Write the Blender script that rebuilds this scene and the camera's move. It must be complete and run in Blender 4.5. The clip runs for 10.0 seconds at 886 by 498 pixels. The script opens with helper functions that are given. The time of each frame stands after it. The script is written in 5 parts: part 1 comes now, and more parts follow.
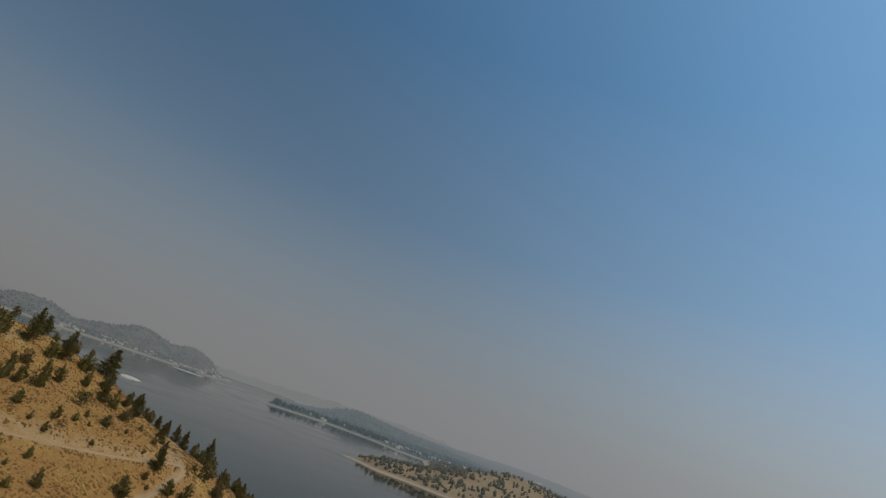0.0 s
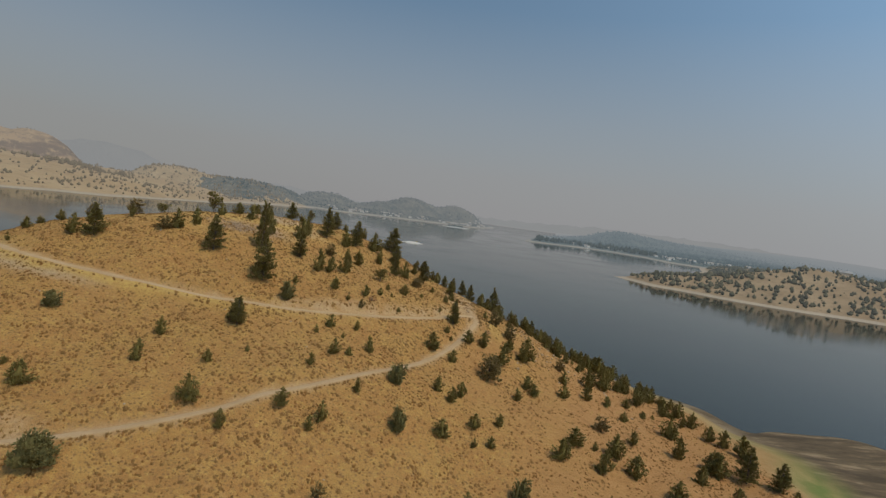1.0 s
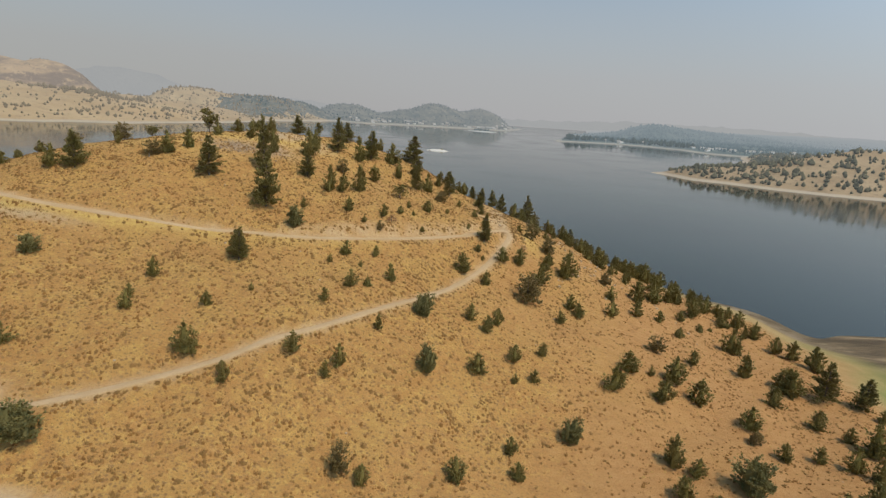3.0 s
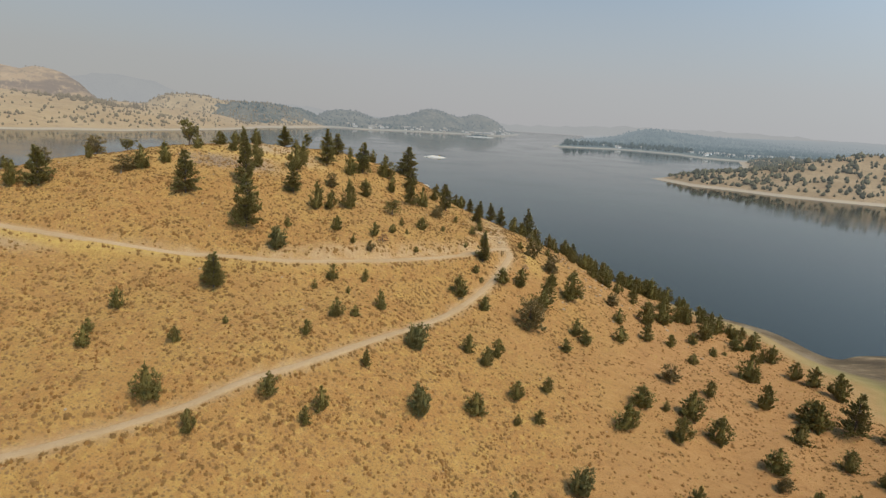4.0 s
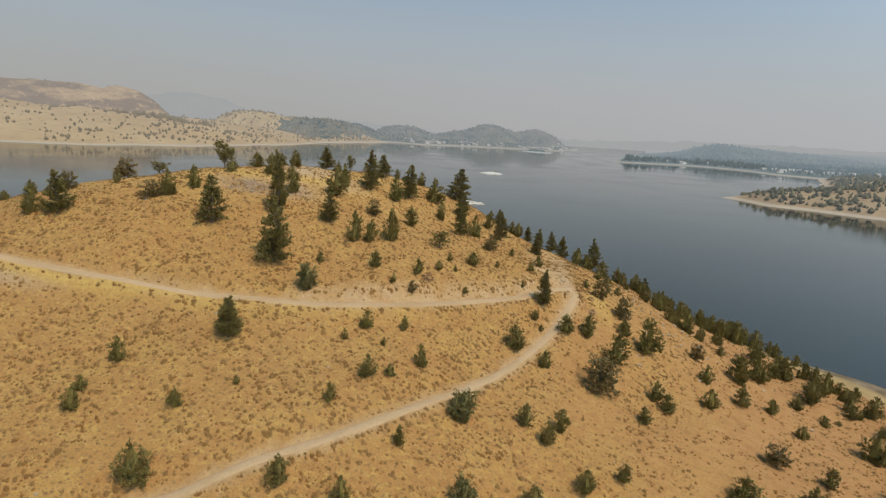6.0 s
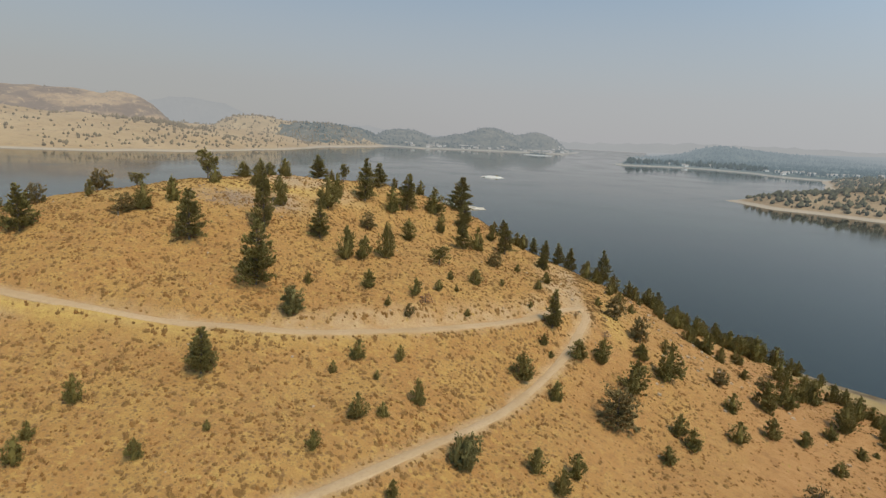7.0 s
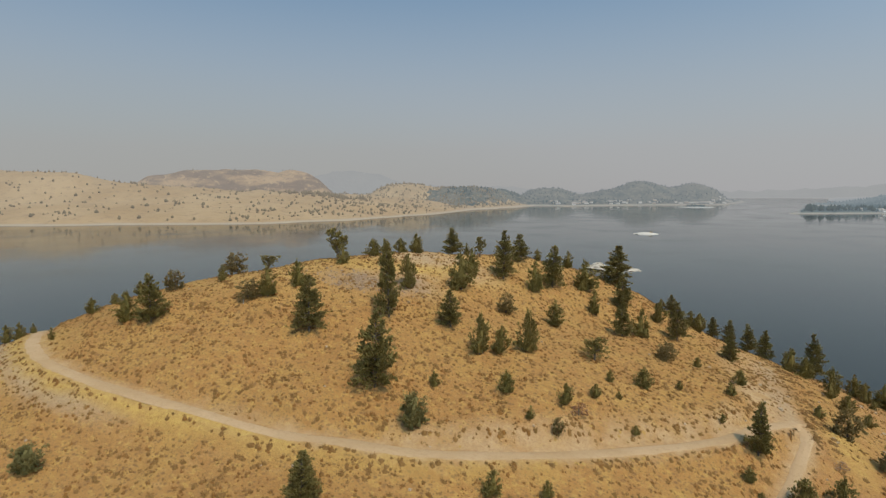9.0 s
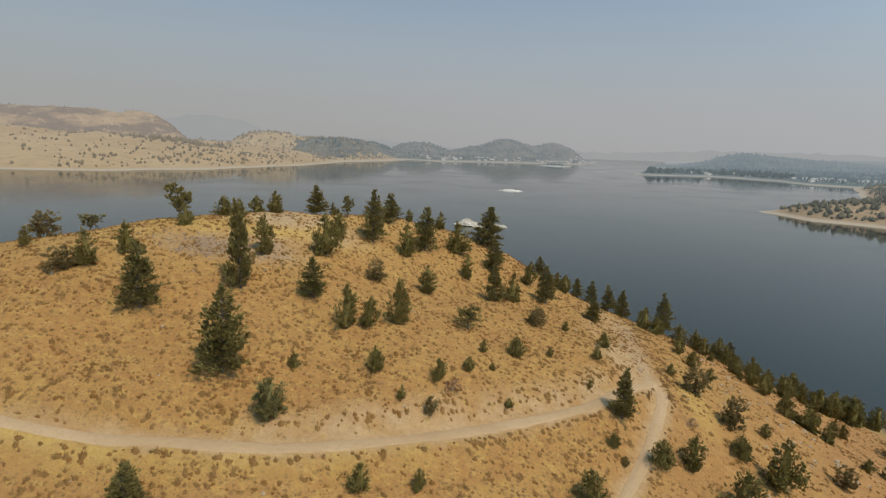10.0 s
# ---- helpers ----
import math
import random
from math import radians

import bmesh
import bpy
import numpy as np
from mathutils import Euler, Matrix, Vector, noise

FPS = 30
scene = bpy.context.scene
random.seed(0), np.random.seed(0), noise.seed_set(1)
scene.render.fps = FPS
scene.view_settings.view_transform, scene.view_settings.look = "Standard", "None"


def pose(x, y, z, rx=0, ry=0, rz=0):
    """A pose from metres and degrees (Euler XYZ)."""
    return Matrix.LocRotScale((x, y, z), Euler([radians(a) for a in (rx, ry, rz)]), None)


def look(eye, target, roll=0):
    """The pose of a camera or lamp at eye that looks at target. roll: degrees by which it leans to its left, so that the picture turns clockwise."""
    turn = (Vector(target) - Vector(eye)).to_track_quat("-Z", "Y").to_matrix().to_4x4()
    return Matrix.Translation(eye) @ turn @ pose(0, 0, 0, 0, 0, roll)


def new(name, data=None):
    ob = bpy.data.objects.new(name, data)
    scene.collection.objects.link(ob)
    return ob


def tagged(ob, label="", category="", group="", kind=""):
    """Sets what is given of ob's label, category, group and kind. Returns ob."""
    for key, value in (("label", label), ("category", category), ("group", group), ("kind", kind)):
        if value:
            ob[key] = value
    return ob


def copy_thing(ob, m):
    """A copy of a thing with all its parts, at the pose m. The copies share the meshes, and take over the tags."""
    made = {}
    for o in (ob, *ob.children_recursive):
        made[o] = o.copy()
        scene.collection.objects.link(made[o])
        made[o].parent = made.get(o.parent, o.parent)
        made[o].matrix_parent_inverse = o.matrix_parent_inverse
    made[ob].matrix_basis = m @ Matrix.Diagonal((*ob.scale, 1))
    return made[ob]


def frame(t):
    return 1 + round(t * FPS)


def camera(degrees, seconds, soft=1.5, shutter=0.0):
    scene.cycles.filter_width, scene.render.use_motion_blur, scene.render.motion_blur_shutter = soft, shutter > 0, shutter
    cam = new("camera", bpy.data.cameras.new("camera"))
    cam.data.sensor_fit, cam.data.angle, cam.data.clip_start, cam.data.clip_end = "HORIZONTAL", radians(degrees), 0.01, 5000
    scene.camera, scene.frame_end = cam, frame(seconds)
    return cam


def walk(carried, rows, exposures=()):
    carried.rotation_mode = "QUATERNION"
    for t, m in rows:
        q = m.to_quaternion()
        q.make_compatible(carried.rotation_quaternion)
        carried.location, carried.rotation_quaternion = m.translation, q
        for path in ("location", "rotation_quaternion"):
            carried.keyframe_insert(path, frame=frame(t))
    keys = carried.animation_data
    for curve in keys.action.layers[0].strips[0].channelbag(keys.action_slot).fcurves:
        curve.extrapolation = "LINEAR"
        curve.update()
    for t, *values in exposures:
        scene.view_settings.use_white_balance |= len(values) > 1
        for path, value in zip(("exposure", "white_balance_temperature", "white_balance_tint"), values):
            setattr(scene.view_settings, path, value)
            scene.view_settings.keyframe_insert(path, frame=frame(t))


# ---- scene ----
from mathutils import Vector as V3

cam = camera(77.1, 10.0, soft=1.4)
PATH = [
    (0, (-5.19, -38.66, 55.18), (2.207, -21.189, 61.494), 19.61),
    (0.3, (-4.99, -36.57, 56.23), (1.433, -18.682, 62.448), 18.13),
    (0.5, (-4.85, -35.18, 56.92), (0.468, -16.433, 61.434), 14.51),
    (0.7, (-4.57, -33.89, 57.46), (-1.016, -14.318, 59.507), 11.17),
    (0.8, (-4.75, -33.47, 57.49), (-2.183, -13.656, 58.319), 9.65),
    (1, (-4.56, -32.05, 58.02), (-3.416, -12.126, 56.669), 7.72),
    (1.2, (-4.31, -30.83, 58.12), (-3.818, -11.043, 55.230), 6.23),
    (1.5, (-4.19, -28.39, 58.09), (-3.809, -8.876, 53.725), 5.28),
    (2, (-3.87, -24.14, 57.52), (-3.840, -4.711, 52.777), 4.13),
    (2.5, (-3.46, -19.34, 57.02), (-3.166, 0.088, 52.289), 4.21),
    (4, (-2.47, -4.45, 58.70), (-2.023, 15.022, 54.160), 3.63),
    (4.5, (-2.24, 0.24, 58.94), (-2.078, 19.777, 54.687), 3.74),
    (5, (-2.14, 4.57, 58.95), (-3.229, 24.139, 54.975), 4.68),
    (6.3, (-2.41, 15.64, 60.19), (-3.993, 35.136, 56.001), 3.36),
    (6.5, (-2.60, 17.86, 60.24), (-4.181, 37.366, 56.120), 3.25),
    (7, (-2.95, 22.31, 60.67), (-4.551, 41.828, 56.621), 3.16),
    (7.5, (-3.40, 26.58, 60.82), (-4.968, 46.121, 56.872), 3.16),
    (8, (-3.78, 30.98, 60.86), (-5.700, 50.529, 57.088), 4.27),
    (8.2, (-3.92, 32.71, 61.23), (-6.959, 52.222, 58.085), 5.84),
    (8.5, (-4.43, 35.36, 61.55), (-9.891, 54.527, 59.911), 4.46),
    (8.7, (-4.73, 36.97, 61.87), (-11.195, 55.856, 60.652), 1.94),
    (9, (-5.41, 39.58, 62.28), (-12.211, 58.268, 60.188), -0.21),
    (9.2, (-5.98, 41.21, 62.50), (-12.406, 59.914, 59.497), 0.25),
    (9.5, (-6.37, 43.55, 62.80), (-11.418, 62.524, 58.987), 1.25),
    (10, (-7.25, 47.58, 62.79), (-9.475, 67.111, 59.122), 2.05),
]
walk(cam, [(t, look(eye, target, roll)) for t, eye, target, roll in PATH],
     exposures=[(0.0, -0.76), (0.5, -0.64), (1.0, -0.30), (1.5, -0.05), (2.0, 0.11), (2.5, 0.2), (4.0, 0.23), (7.5, 0.22), (8.5, 0.25), (9.0, 0.14), (10.0, 0.13)])

# ---- sky and sun: smoky summer noon, the sun high behind the right shoulder of the way ----
SUN_AZ, SUN_EL = 130.0, 58.0  # degrees clockwise from +y, and up
world = bpy.data.worlds.new("smoky_sky")
scene.world = world
world.use_nodes = True
wn, wl = world.node_tree.nodes, world.node_tree.links
bg = wn["Background"]
bg.inputs["Strength"].default_value = 0.1
sky = wn.new("ShaderNodeTexSky")
sky.sky_type, sky.sun_disc = "NISHITA", False
sky.sun_elevation, sky.sun_rotation = radians(SUN_EL), radians(SUN_AZ)
sky.altitude, sky.air_density, sky.dust_density, sky.ozone_density = 1000, 1.0, 3.0, 1.5
coord = wn.new("ShaderNodeTexCoord")
split = wn.new("ShaderNodeSeparateXYZ")
wl.new(coord.outputs["Generated"], split.inputs[0])
smoke = wn.new("ShaderNodeValToRGB")  # how thick the smoke layer is at a height of the sky
wl.new(split.outputs["Z"], smoke.inputs["Fac"])
el = smoke.color_ramp.elements
el[0].position, el[0].color = 0.0, (0.97, 0.97, 0.97, 1)
el[1].position, el[1].color = 0.62, (0.0, 0.0, 0.0, 1)
for place, value in ((0.07, 0.94), (0.17, 0.72), (0.34, 0.24)):
    e = el.new(place)
    e.color = (value, value, value, 1)
mixer = wn.new("ShaderNodeMix")
mixer.data_type = "RGBA"
mixer.inputs["B"].default_value = (3.55, 3.5, 3.6, 1)
wl.new(smoke.outputs["Color"], mixer.inputs["Factor"])
tint = wn.new("ShaderNodeMix")  # the smoke takes the red out of the blue overhead
tint.data_type, tint.blend_type = "RGBA", "MULTIPLY"
tint.inputs["Factor"].default_value = 1.0
tint.inputs["B"].default_value = (0.70, 1.02, 1.04, 1)
wl.new(sky.outputs["Color"], tint.inputs["A"])
wl.new(tint.outputs["Result"], mixer.inputs["A"])
az, elv = radians(SUN_AZ), radians(SUN_EL)
sun_way = V3((math.sin(az) * math.cos(elv), math.cos(az) * math.cos(elv), math.sin(elv)))
toward = wn.new("ShaderNodeVectorMath")  # the smoke scatters more light towards the sun's side
toward.operation = "DOT_PRODUCT"
toward.inputs[1].default_value = sun_way
wl.new(coord.outputs["Generated"], toward.inputs[0])
scatter_ramp = wn.new("ShaderNodeFloatCurve")
curve = scatter_ramp.mapping.curves[0]
curve.points[0].location, curve.points[1].location = (0.0, 0.347), (1.0, 1.0)
for place in ((0.2, 0.356), (0.277, 0.365), (0.33, 0.380), (0.42, 0.400), (0.50, 0.428), (0.57, 0.495), (0.64, 0.600), (0.74, 0.755), (0.86, 0.91)):
    curve.points.new(*place)
scatter_ramp.mapping.update()
half_way = wn.new("ShaderNodeMath")
half_way.operation, half_way.inputs[1].default_value, half_way.inputs[2].default_value = "MULTIPLY_ADD", 0.5, 0.5
wl.new(toward.outputs["Value"], half_way.inputs[0])
wl.new(half_way.outputs[0], scatter_ramp.inputs["Value"])
lit = wn.new("ShaderNodeMix")
lit.data_type, lit.blend_type, lit.clamp_result = "RGBA", "MULTIPLY", False
lit.inputs["Factor"].default_value = 1.0
twice = wn.new("ShaderNodeMath")
twice.operation, twice.inputs[1].default_value = "MULTIPLY", 2.6
wl.new(scatter_ramp.outputs["Value"], twice.inputs[0])
warm = wn.new("ShaderNodeValToRGB")  # brown smoke away from the sun, greyer towards it
wl.new(half_way.outputs[0], warm.inputs["Fac"])
we = warm.color_ramp.elements
we[0].position, we[0].color = 0.20, (1.0, 0.995, 0.925, 1)
we[1].position, we[1].color = 0.53, (0.975, 1.0, 1.0, 1)
middle = we.new(0.335)
middle.color = (1.0, 1.0, 0.985, 1)
browned = wn.new("ShaderNodeMix")
browned.data_type, browned.blend_type, browned.clamp_result = "RGBA", "MULTIPLY", False
browned.inputs["Factor"].default_value = 1.0
wl.new(mixer.outputs["Result"], browned.inputs["A"])
wl.new(warm.outputs["Color"], browned.inputs["B"])
wl.new(browned.outputs["Result"], lit.inputs["A"])
wl.new(twice.outputs[0], lit.inputs["B"])
wl.new(lit.outputs["Result"], bg.inputs["Color"])

lamp = bpy.data.lights.new("sun", "SUN")
lamp.energy, lamp.angle, lamp.color = 2.6, radians(4.0), (1.0, 0.868, 0.715)
sun = new("sun", lamp)
sun.matrix_world = look(tuple(sun_way * 300), (0, 0, 0))

# ---- materials ----
def material(name, rough=0.9, spec=0.2):
    m = bpy.data.materials.new(name)
    m.use_nodes = True
    n, l = m.node_tree.nodes, m.node_tree.links
    b = n["Principled BSDF"]
    b.inputs["Roughness"].default_value = rough
    b.inputs["Specular IOR Level"].default_value = spec
    return m, n, l, b


def noise_node(n, l, scale, detail=4.0, rough=0.55, space="Object", stretch=None):
    c = n.new("ShaderNodeTexCoord")
    out = c.outputs[space]
    if stretch:
        mp = n.new("ShaderNodeMapping")
        mp.inputs["Scale"].default_value = stretch
        l.new(out, mp.inputs["Vector"])
        out = mp.outputs["Vector"]
    t = n.new("ShaderNodeTexNoise")
    t.inputs["Scale"].default_value, t.inputs["Detail"].default_value, t.inputs["Roughness"].default_value = scale, detail, rough
    l.new(out, t.inputs["Vector"])
    return t.outputs["Fac"]


def ramp(n, l, fac, stops):
    r = n.new("ShaderNodeValToRGB")
    e = r.color_ramp.elements
    e[0].position, e[1].position = stops[0][0], stops[-1][0]
    for k, (at, colour) in enumerate(stops):
        s = e[0] if k == 0 else e[-1] if k == len(stops) - 1 else e.new(at)
        s.color = (*colour, 1) if len(colour) == 3 else colour
    l.new(fac, r.inputs["Fac"])
    return r.outputs["Color"]


def grey(v):
    return (v, v, v)


def blend(n, l, fac, a, b, mode="MIX"):
    m = n.new("ShaderNodeMix")
    m.data_type, m.blend_type = "RGBA", mode
    for key, value in (("Factor", fac), ("A", a), ("B", b)):
        if isinstance(value, (int, float)):
            m.inputs[key].default_value = value
        elif isinstance(value, tuple):
            m.inputs[key].default_value = (*value, 1)
        else:
            l.new(value, m.inputs[key])
    return m.outputs["Result"]


def bump(n, l, height, strength, distance, b):
    u = n.new("ShaderNodeBump")
    u.inputs["Strength"].default_value, u.inputs["Distance"].default_value = strength, distance
    l.new(height, u.inputs["Height"])
    l.new(u.outputs["Normal"], b.inputs["Normal"])


def height_mask(n, l, low, high):
    """1 below low metres over the lake, 0 above high, broken by a slow noise."""
    c = n.new("ShaderNodeTexCoord")
    s = n.new("ShaderNodeSeparateXYZ")
    l.new(c.outputs["Object"], s.inputs[0])
    r = n.new("ShaderNodeMapRange")
    r.inputs["From Min"].default_value, r.inputs["From Max"].default_value = low, high
    r.inputs["To Min"].default_value, r.inputs["To Max"].default_value = 1, 0
    l.new(s.outputs["Z"], r.inputs["Value"])
    return r.outputs["Result"]


def mask(n, name):
    a = n.new("ShaderNodeAttribute")
    a.attribute_name = name
    return a.outputs["Fac"]


def speckle(n, l, scale, radius, soft, stretch):
    """Small round tufts: 1 within the radius of scattered points, 0 beyond."""
    c, mp, v = n.new("ShaderNodeTexCoord"), n.new("ShaderNodeMapping"), n.new("ShaderNodeTexVoronoi")
    mp.inputs["Scale"].default_value = stretch
    v.inputs["Scale"].default_value = scale
    l.new(c.outputs["Object"], mp.inputs["Vector"])
    l.new(mp.outputs["Vector"], v.inputs["Vector"])
    return ramp(n, l, v.outputs["Distance"], [(radius, grey(1)), (radius + soft, grey(0))])


def product(n, l, a, b):
    p = n.new("ShaderNodeMath")
    p.operation = "MULTIPLY"
    l.new(a, p.inputs[0])
    l.new(b, p.inputs[1])
    return p.outputs[0]


def make_hill_ground():
    m, n, l, b = material("dry_grass_hillside", 0.95, 0.08)
    wide = noise_node(n, l, 0.03, 5, 0.6)
    patch = noise_node(n, l, 0.14, 6, 0.65)
    mats = noise_node(n, l, 0.55, 6, 0.7, stretch=(0.7, 1.3, 1.0))
    tuft = noise_node(n, l, 1.5, 5, 0.75)
    grain = noise_node(n, l, 4.5, 3, 0.7)
    base = ramp(n, l, wide, [(0.32, (0.322, 0.151, 0.047)), (0.50, (0.336, 0.163, 0.050)), (0.68, (0.328, 0.165, 0.053))])
    c = blend(n, l, ramp(n, l, patch, [(0.47, grey(0)), (0.62, grey(0.7))]), base, (0.376, 0.208, 0.059))
    c = blend(n, l, ramp(n, l, mats, [(0.52, grey(0)), (0.64, grey(0.45))]), c, (0.245, 0.123, 0.043))
    c = blend(n, l, ramp(n, l, mats, [(0.34, grey(0.6)), (0.44, grey(0))]), c, (0.398, 0.221, 0.080))
    c = blend(n, l, ramp(n, l, tuft, [(0.54, grey(0)), (0.68, grey(0.5))]), c, (0.206, 0.106, 0.039))
    straw = noise_node(n, l, 0.95, 6, 0.72, stretch=(0.8, 1.2, 1.0))
    c = blend(n, l, ramp(n, l, straw, [(0.52, grey(0)), (0.62, grey(0.7))]), c, (0.430, 0.252, 0.070))
    thick = ramp(n, l, patch, [(0.36, grey(0.5)), (0.58, grey(0.95))])
    c = blend(n, l, product(n, l, speckle(n, l, 1.25, 0.18, 0.16, (0.85, 1.15, 1.0)), thick), c, (0.188, 0.099, 0.038))
    c = blend(n, l, product(n, l, speckle(n, l, 2.7, 0.18, 0.16, (0.85, 1.15, 1.0)), thick), c, (0.206, 0.115, 0.048))
    c = blend(n, l, ramp(n, l, grain, [(0.5, grey(0)), (0.75, grey(0.4))]), c, (0.403, 0.228, 0.085))
    c = blend(n, l, mask(n, "red_earth"), c, ramp(n, l, mats, [(0.36, (0.369, 0.186, 0.070)), (0.54, (0.338, 0.165, 0.059)), (0.66, (0.277, 0.135, 0.051))]))
    c = blend(n, l, mask(n, "straw_top"), c, ramp(n, l, tuft, [(0.4, (0.463, 0.282, 0.088)), (0.65, (0.374, 0.215, 0.070))]))
    c = blend(n, l, mask(n, "bare_soil"), c, ramp(n, l, tuft, [(0.4, (0.448, 0.286, 0.143)), (0.65, (0.364, 0.220, 0.105))]))
    c = blend(n, l, mask(n, "gravel"), c, ramp(n, l, tuft, [(0.4, (0.394, 0.263, 0.148)), (0.65, (0.305, 0.199, 0.107))]))
    c = blend(n, l, mask(n, "scree"), c, ramp(n, l, tuft, [(0.4, (0.305, 0.201, 0.119)), (0.6, (0.222, 0.143, 0.091))]))
    shore = height_mask(n, l, 1.6, 3.4)
    c = blend(n, l, shore, c, ramp(n, l, patch, [(0.40, (0.345, 0.222, 0.093)), (0.62, (0.285, 0.190, 0.075))]))
    green = height_mask(n, l, 1.2, 2.3)
    bank = n.new("ShaderNodeMath")
    bank.operation = "MULTIPLY"
    l.new(green, bank.inputs[0])
    l.new(mask(n, "green_bank"), bank.inputs[1])
    c = blend(n, l, bank.outputs[0], c, ramp(n, l, patch, [(0.38, (0.25, 0.205, 0.07)), (0.60, (0.15, 0.165, 0.045))]))
    wet = height_mask(n, l, 0.25, 0.75)
    c = blend(n, l, wet, c, ramp(n, l, patch, [(0.4, (0.13, 0.085, 0.045)), (0.65, (0.26, 0.18, 0.11))]))
    streaks = noise_node(n, l, 0.10, 5, 0.65, stretch=(0.5, 2.2, 1.0))
    c = blend(n, l, mask(n, "mud"), c, ramp(n, l, streaks, [(0.40, (0.085, 0.058, 0.034)), (0.55, (0.15, 0.10, 0.056)), (0.66, (0.29, 0.195, 0.11))]))
    c = blend(n, l, mask(n, "straw_verge"), c, ramp(n, l, tuft, [(0.40, (0.462, 0.285, 0.078)), (0.62, (0.375, 0.216, 0.064))]))
    l.new(c, b.inputs["Base Color"])
    bump(n, l, blend(n, l, 0.4, tuft, mats), 1.0, 0.5, b)
    return m


def make_road(name, low, high, dark):
    m, n, l, b = material(name, 0.95, 0.1)
    wide = noise_node(n, l, 0.12, 5, 0.6)
    fine = noise_node(n, l, 1.6, 5, 0.7)
    c = ramp(n, l, wide, [(0.35, low), (0.65, high)])
    c = blend(n, l, ramp(n, l, fine, [(0.5, grey(0)), (0.72, grey(0.5))]), c, dark)
    c = blend(n, l, product(n, l, speckle(n, l, 3.1, 0.14, 0.1, (1.0, 1.0, 1.0)), ramp(n, l, wide, [(0.4, grey(0.1)), (0.6, grey(0.6))])), c, dark)
    l.new(c, b.inputs["Base Color"])
    bump(n, l, fine, 0.6, 0.15, b)
    return m


def make_water():
    m, n, l, b = material("lake_water", 0.04, 0.28)
    b.inputs["IOR"].default_value = 1.33
    slow = noise_node(n, l, 0.004, 3, 0.5)
    l.new(ramp(n, l, slow, [(0.35, (0.024, 0.025, 0.017)), (0.65, (0.031, 0.031, 0.021))]), b.inputs["Base Color"])
    ripple = noise_node(n, l, 0.8, 4, 0.6)
    bump(n, l, ripple, 0.07, 0.1, b)
    l.new(ramp(n, l, noise_node(n, l, 0.01, 4, 0.6), [(0.4, grey(0.05)), (0.7, grey(0.14))]), b.inputs["Roughness"])
    return m


# smoke haze put into far materials as glow: pale brown away from the sun, blue or teal over the wooded shores, the
# sky's grey far off
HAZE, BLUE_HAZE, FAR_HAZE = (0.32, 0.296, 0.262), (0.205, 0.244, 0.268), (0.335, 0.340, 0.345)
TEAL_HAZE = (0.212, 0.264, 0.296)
# share of haze glow in a surface, by metres from the hill
HAZE_SHARE = ((0.0, 0.0), (500.0, 0.08), (1000.0, 0.21), (1500.0, 0.34), (2000.0, 0.48), (2500.0, 0.62), (3000.0, 0.74), (3600.0, 0.88), (4300.0, 0.92), (5200.0, 0.97))


def paint_haze(n, l, b, haze, thick=1.0):
    """Paints haze on a far surface as emission: less of its own light and more haze colour, the farther from the hill.
    """
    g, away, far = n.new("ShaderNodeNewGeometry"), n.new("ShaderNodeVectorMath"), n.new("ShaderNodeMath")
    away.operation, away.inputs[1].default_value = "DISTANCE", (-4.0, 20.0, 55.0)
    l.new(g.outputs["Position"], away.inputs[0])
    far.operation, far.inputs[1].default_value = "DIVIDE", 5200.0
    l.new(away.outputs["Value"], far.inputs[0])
    share = ramp(n, l, far.outputs[0], [(d / 5200.0, grey(min(0.99, v * thick))) for d, v in HAZE_SHARE])
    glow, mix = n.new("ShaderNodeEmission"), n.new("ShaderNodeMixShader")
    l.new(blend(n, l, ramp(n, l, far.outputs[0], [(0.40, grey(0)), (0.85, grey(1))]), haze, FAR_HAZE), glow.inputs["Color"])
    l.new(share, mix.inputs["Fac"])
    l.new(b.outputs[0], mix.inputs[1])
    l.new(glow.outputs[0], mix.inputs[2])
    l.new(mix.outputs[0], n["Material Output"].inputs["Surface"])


def make_far_land(name, low, high, spots, scale=0.006, haze=HAZE, beach_top=1.1, pale=None, layers=None, thick=1.0, edge=0.14):
    """Land beyond the lake, with smoke haze mixed into its material as glow."""
    m, n, l, b = material(name, 0.95, 0.05)
    wide = noise_node(n, l, scale, 6, 0.62, stretch=layers)
    fine = noise_node(n, l, scale * 9, 5, 0.7)
    c = ramp(n, l, wide, [(0.5 - edge, low), (0.5 + edge, high)])
    c = blend(n, l, ramp(n, l, fine, [(0.52, grey(0)), (0.66, grey(0.8))]), c, spots)
    if pale:
        c = blend(n, l, ramp(n, l, noise_node(n, l, scale * 5, 4, 0.75), [(0.54, grey(0)), (0.64, grey(0.85))]), c, pale)
    beach = height_mask(n, l, beach_top, beach_top * 1.6 + 0.4)
    c = blend(n, l, beach, c, (0.37, 0.28, 0.195))
    l.new(c, b.inputs["Base Color"])
    bump(n, l, fine, 0.6, 0.05 / scale, b)
    paint_haze(n, l, b, haze, thick)
    return m


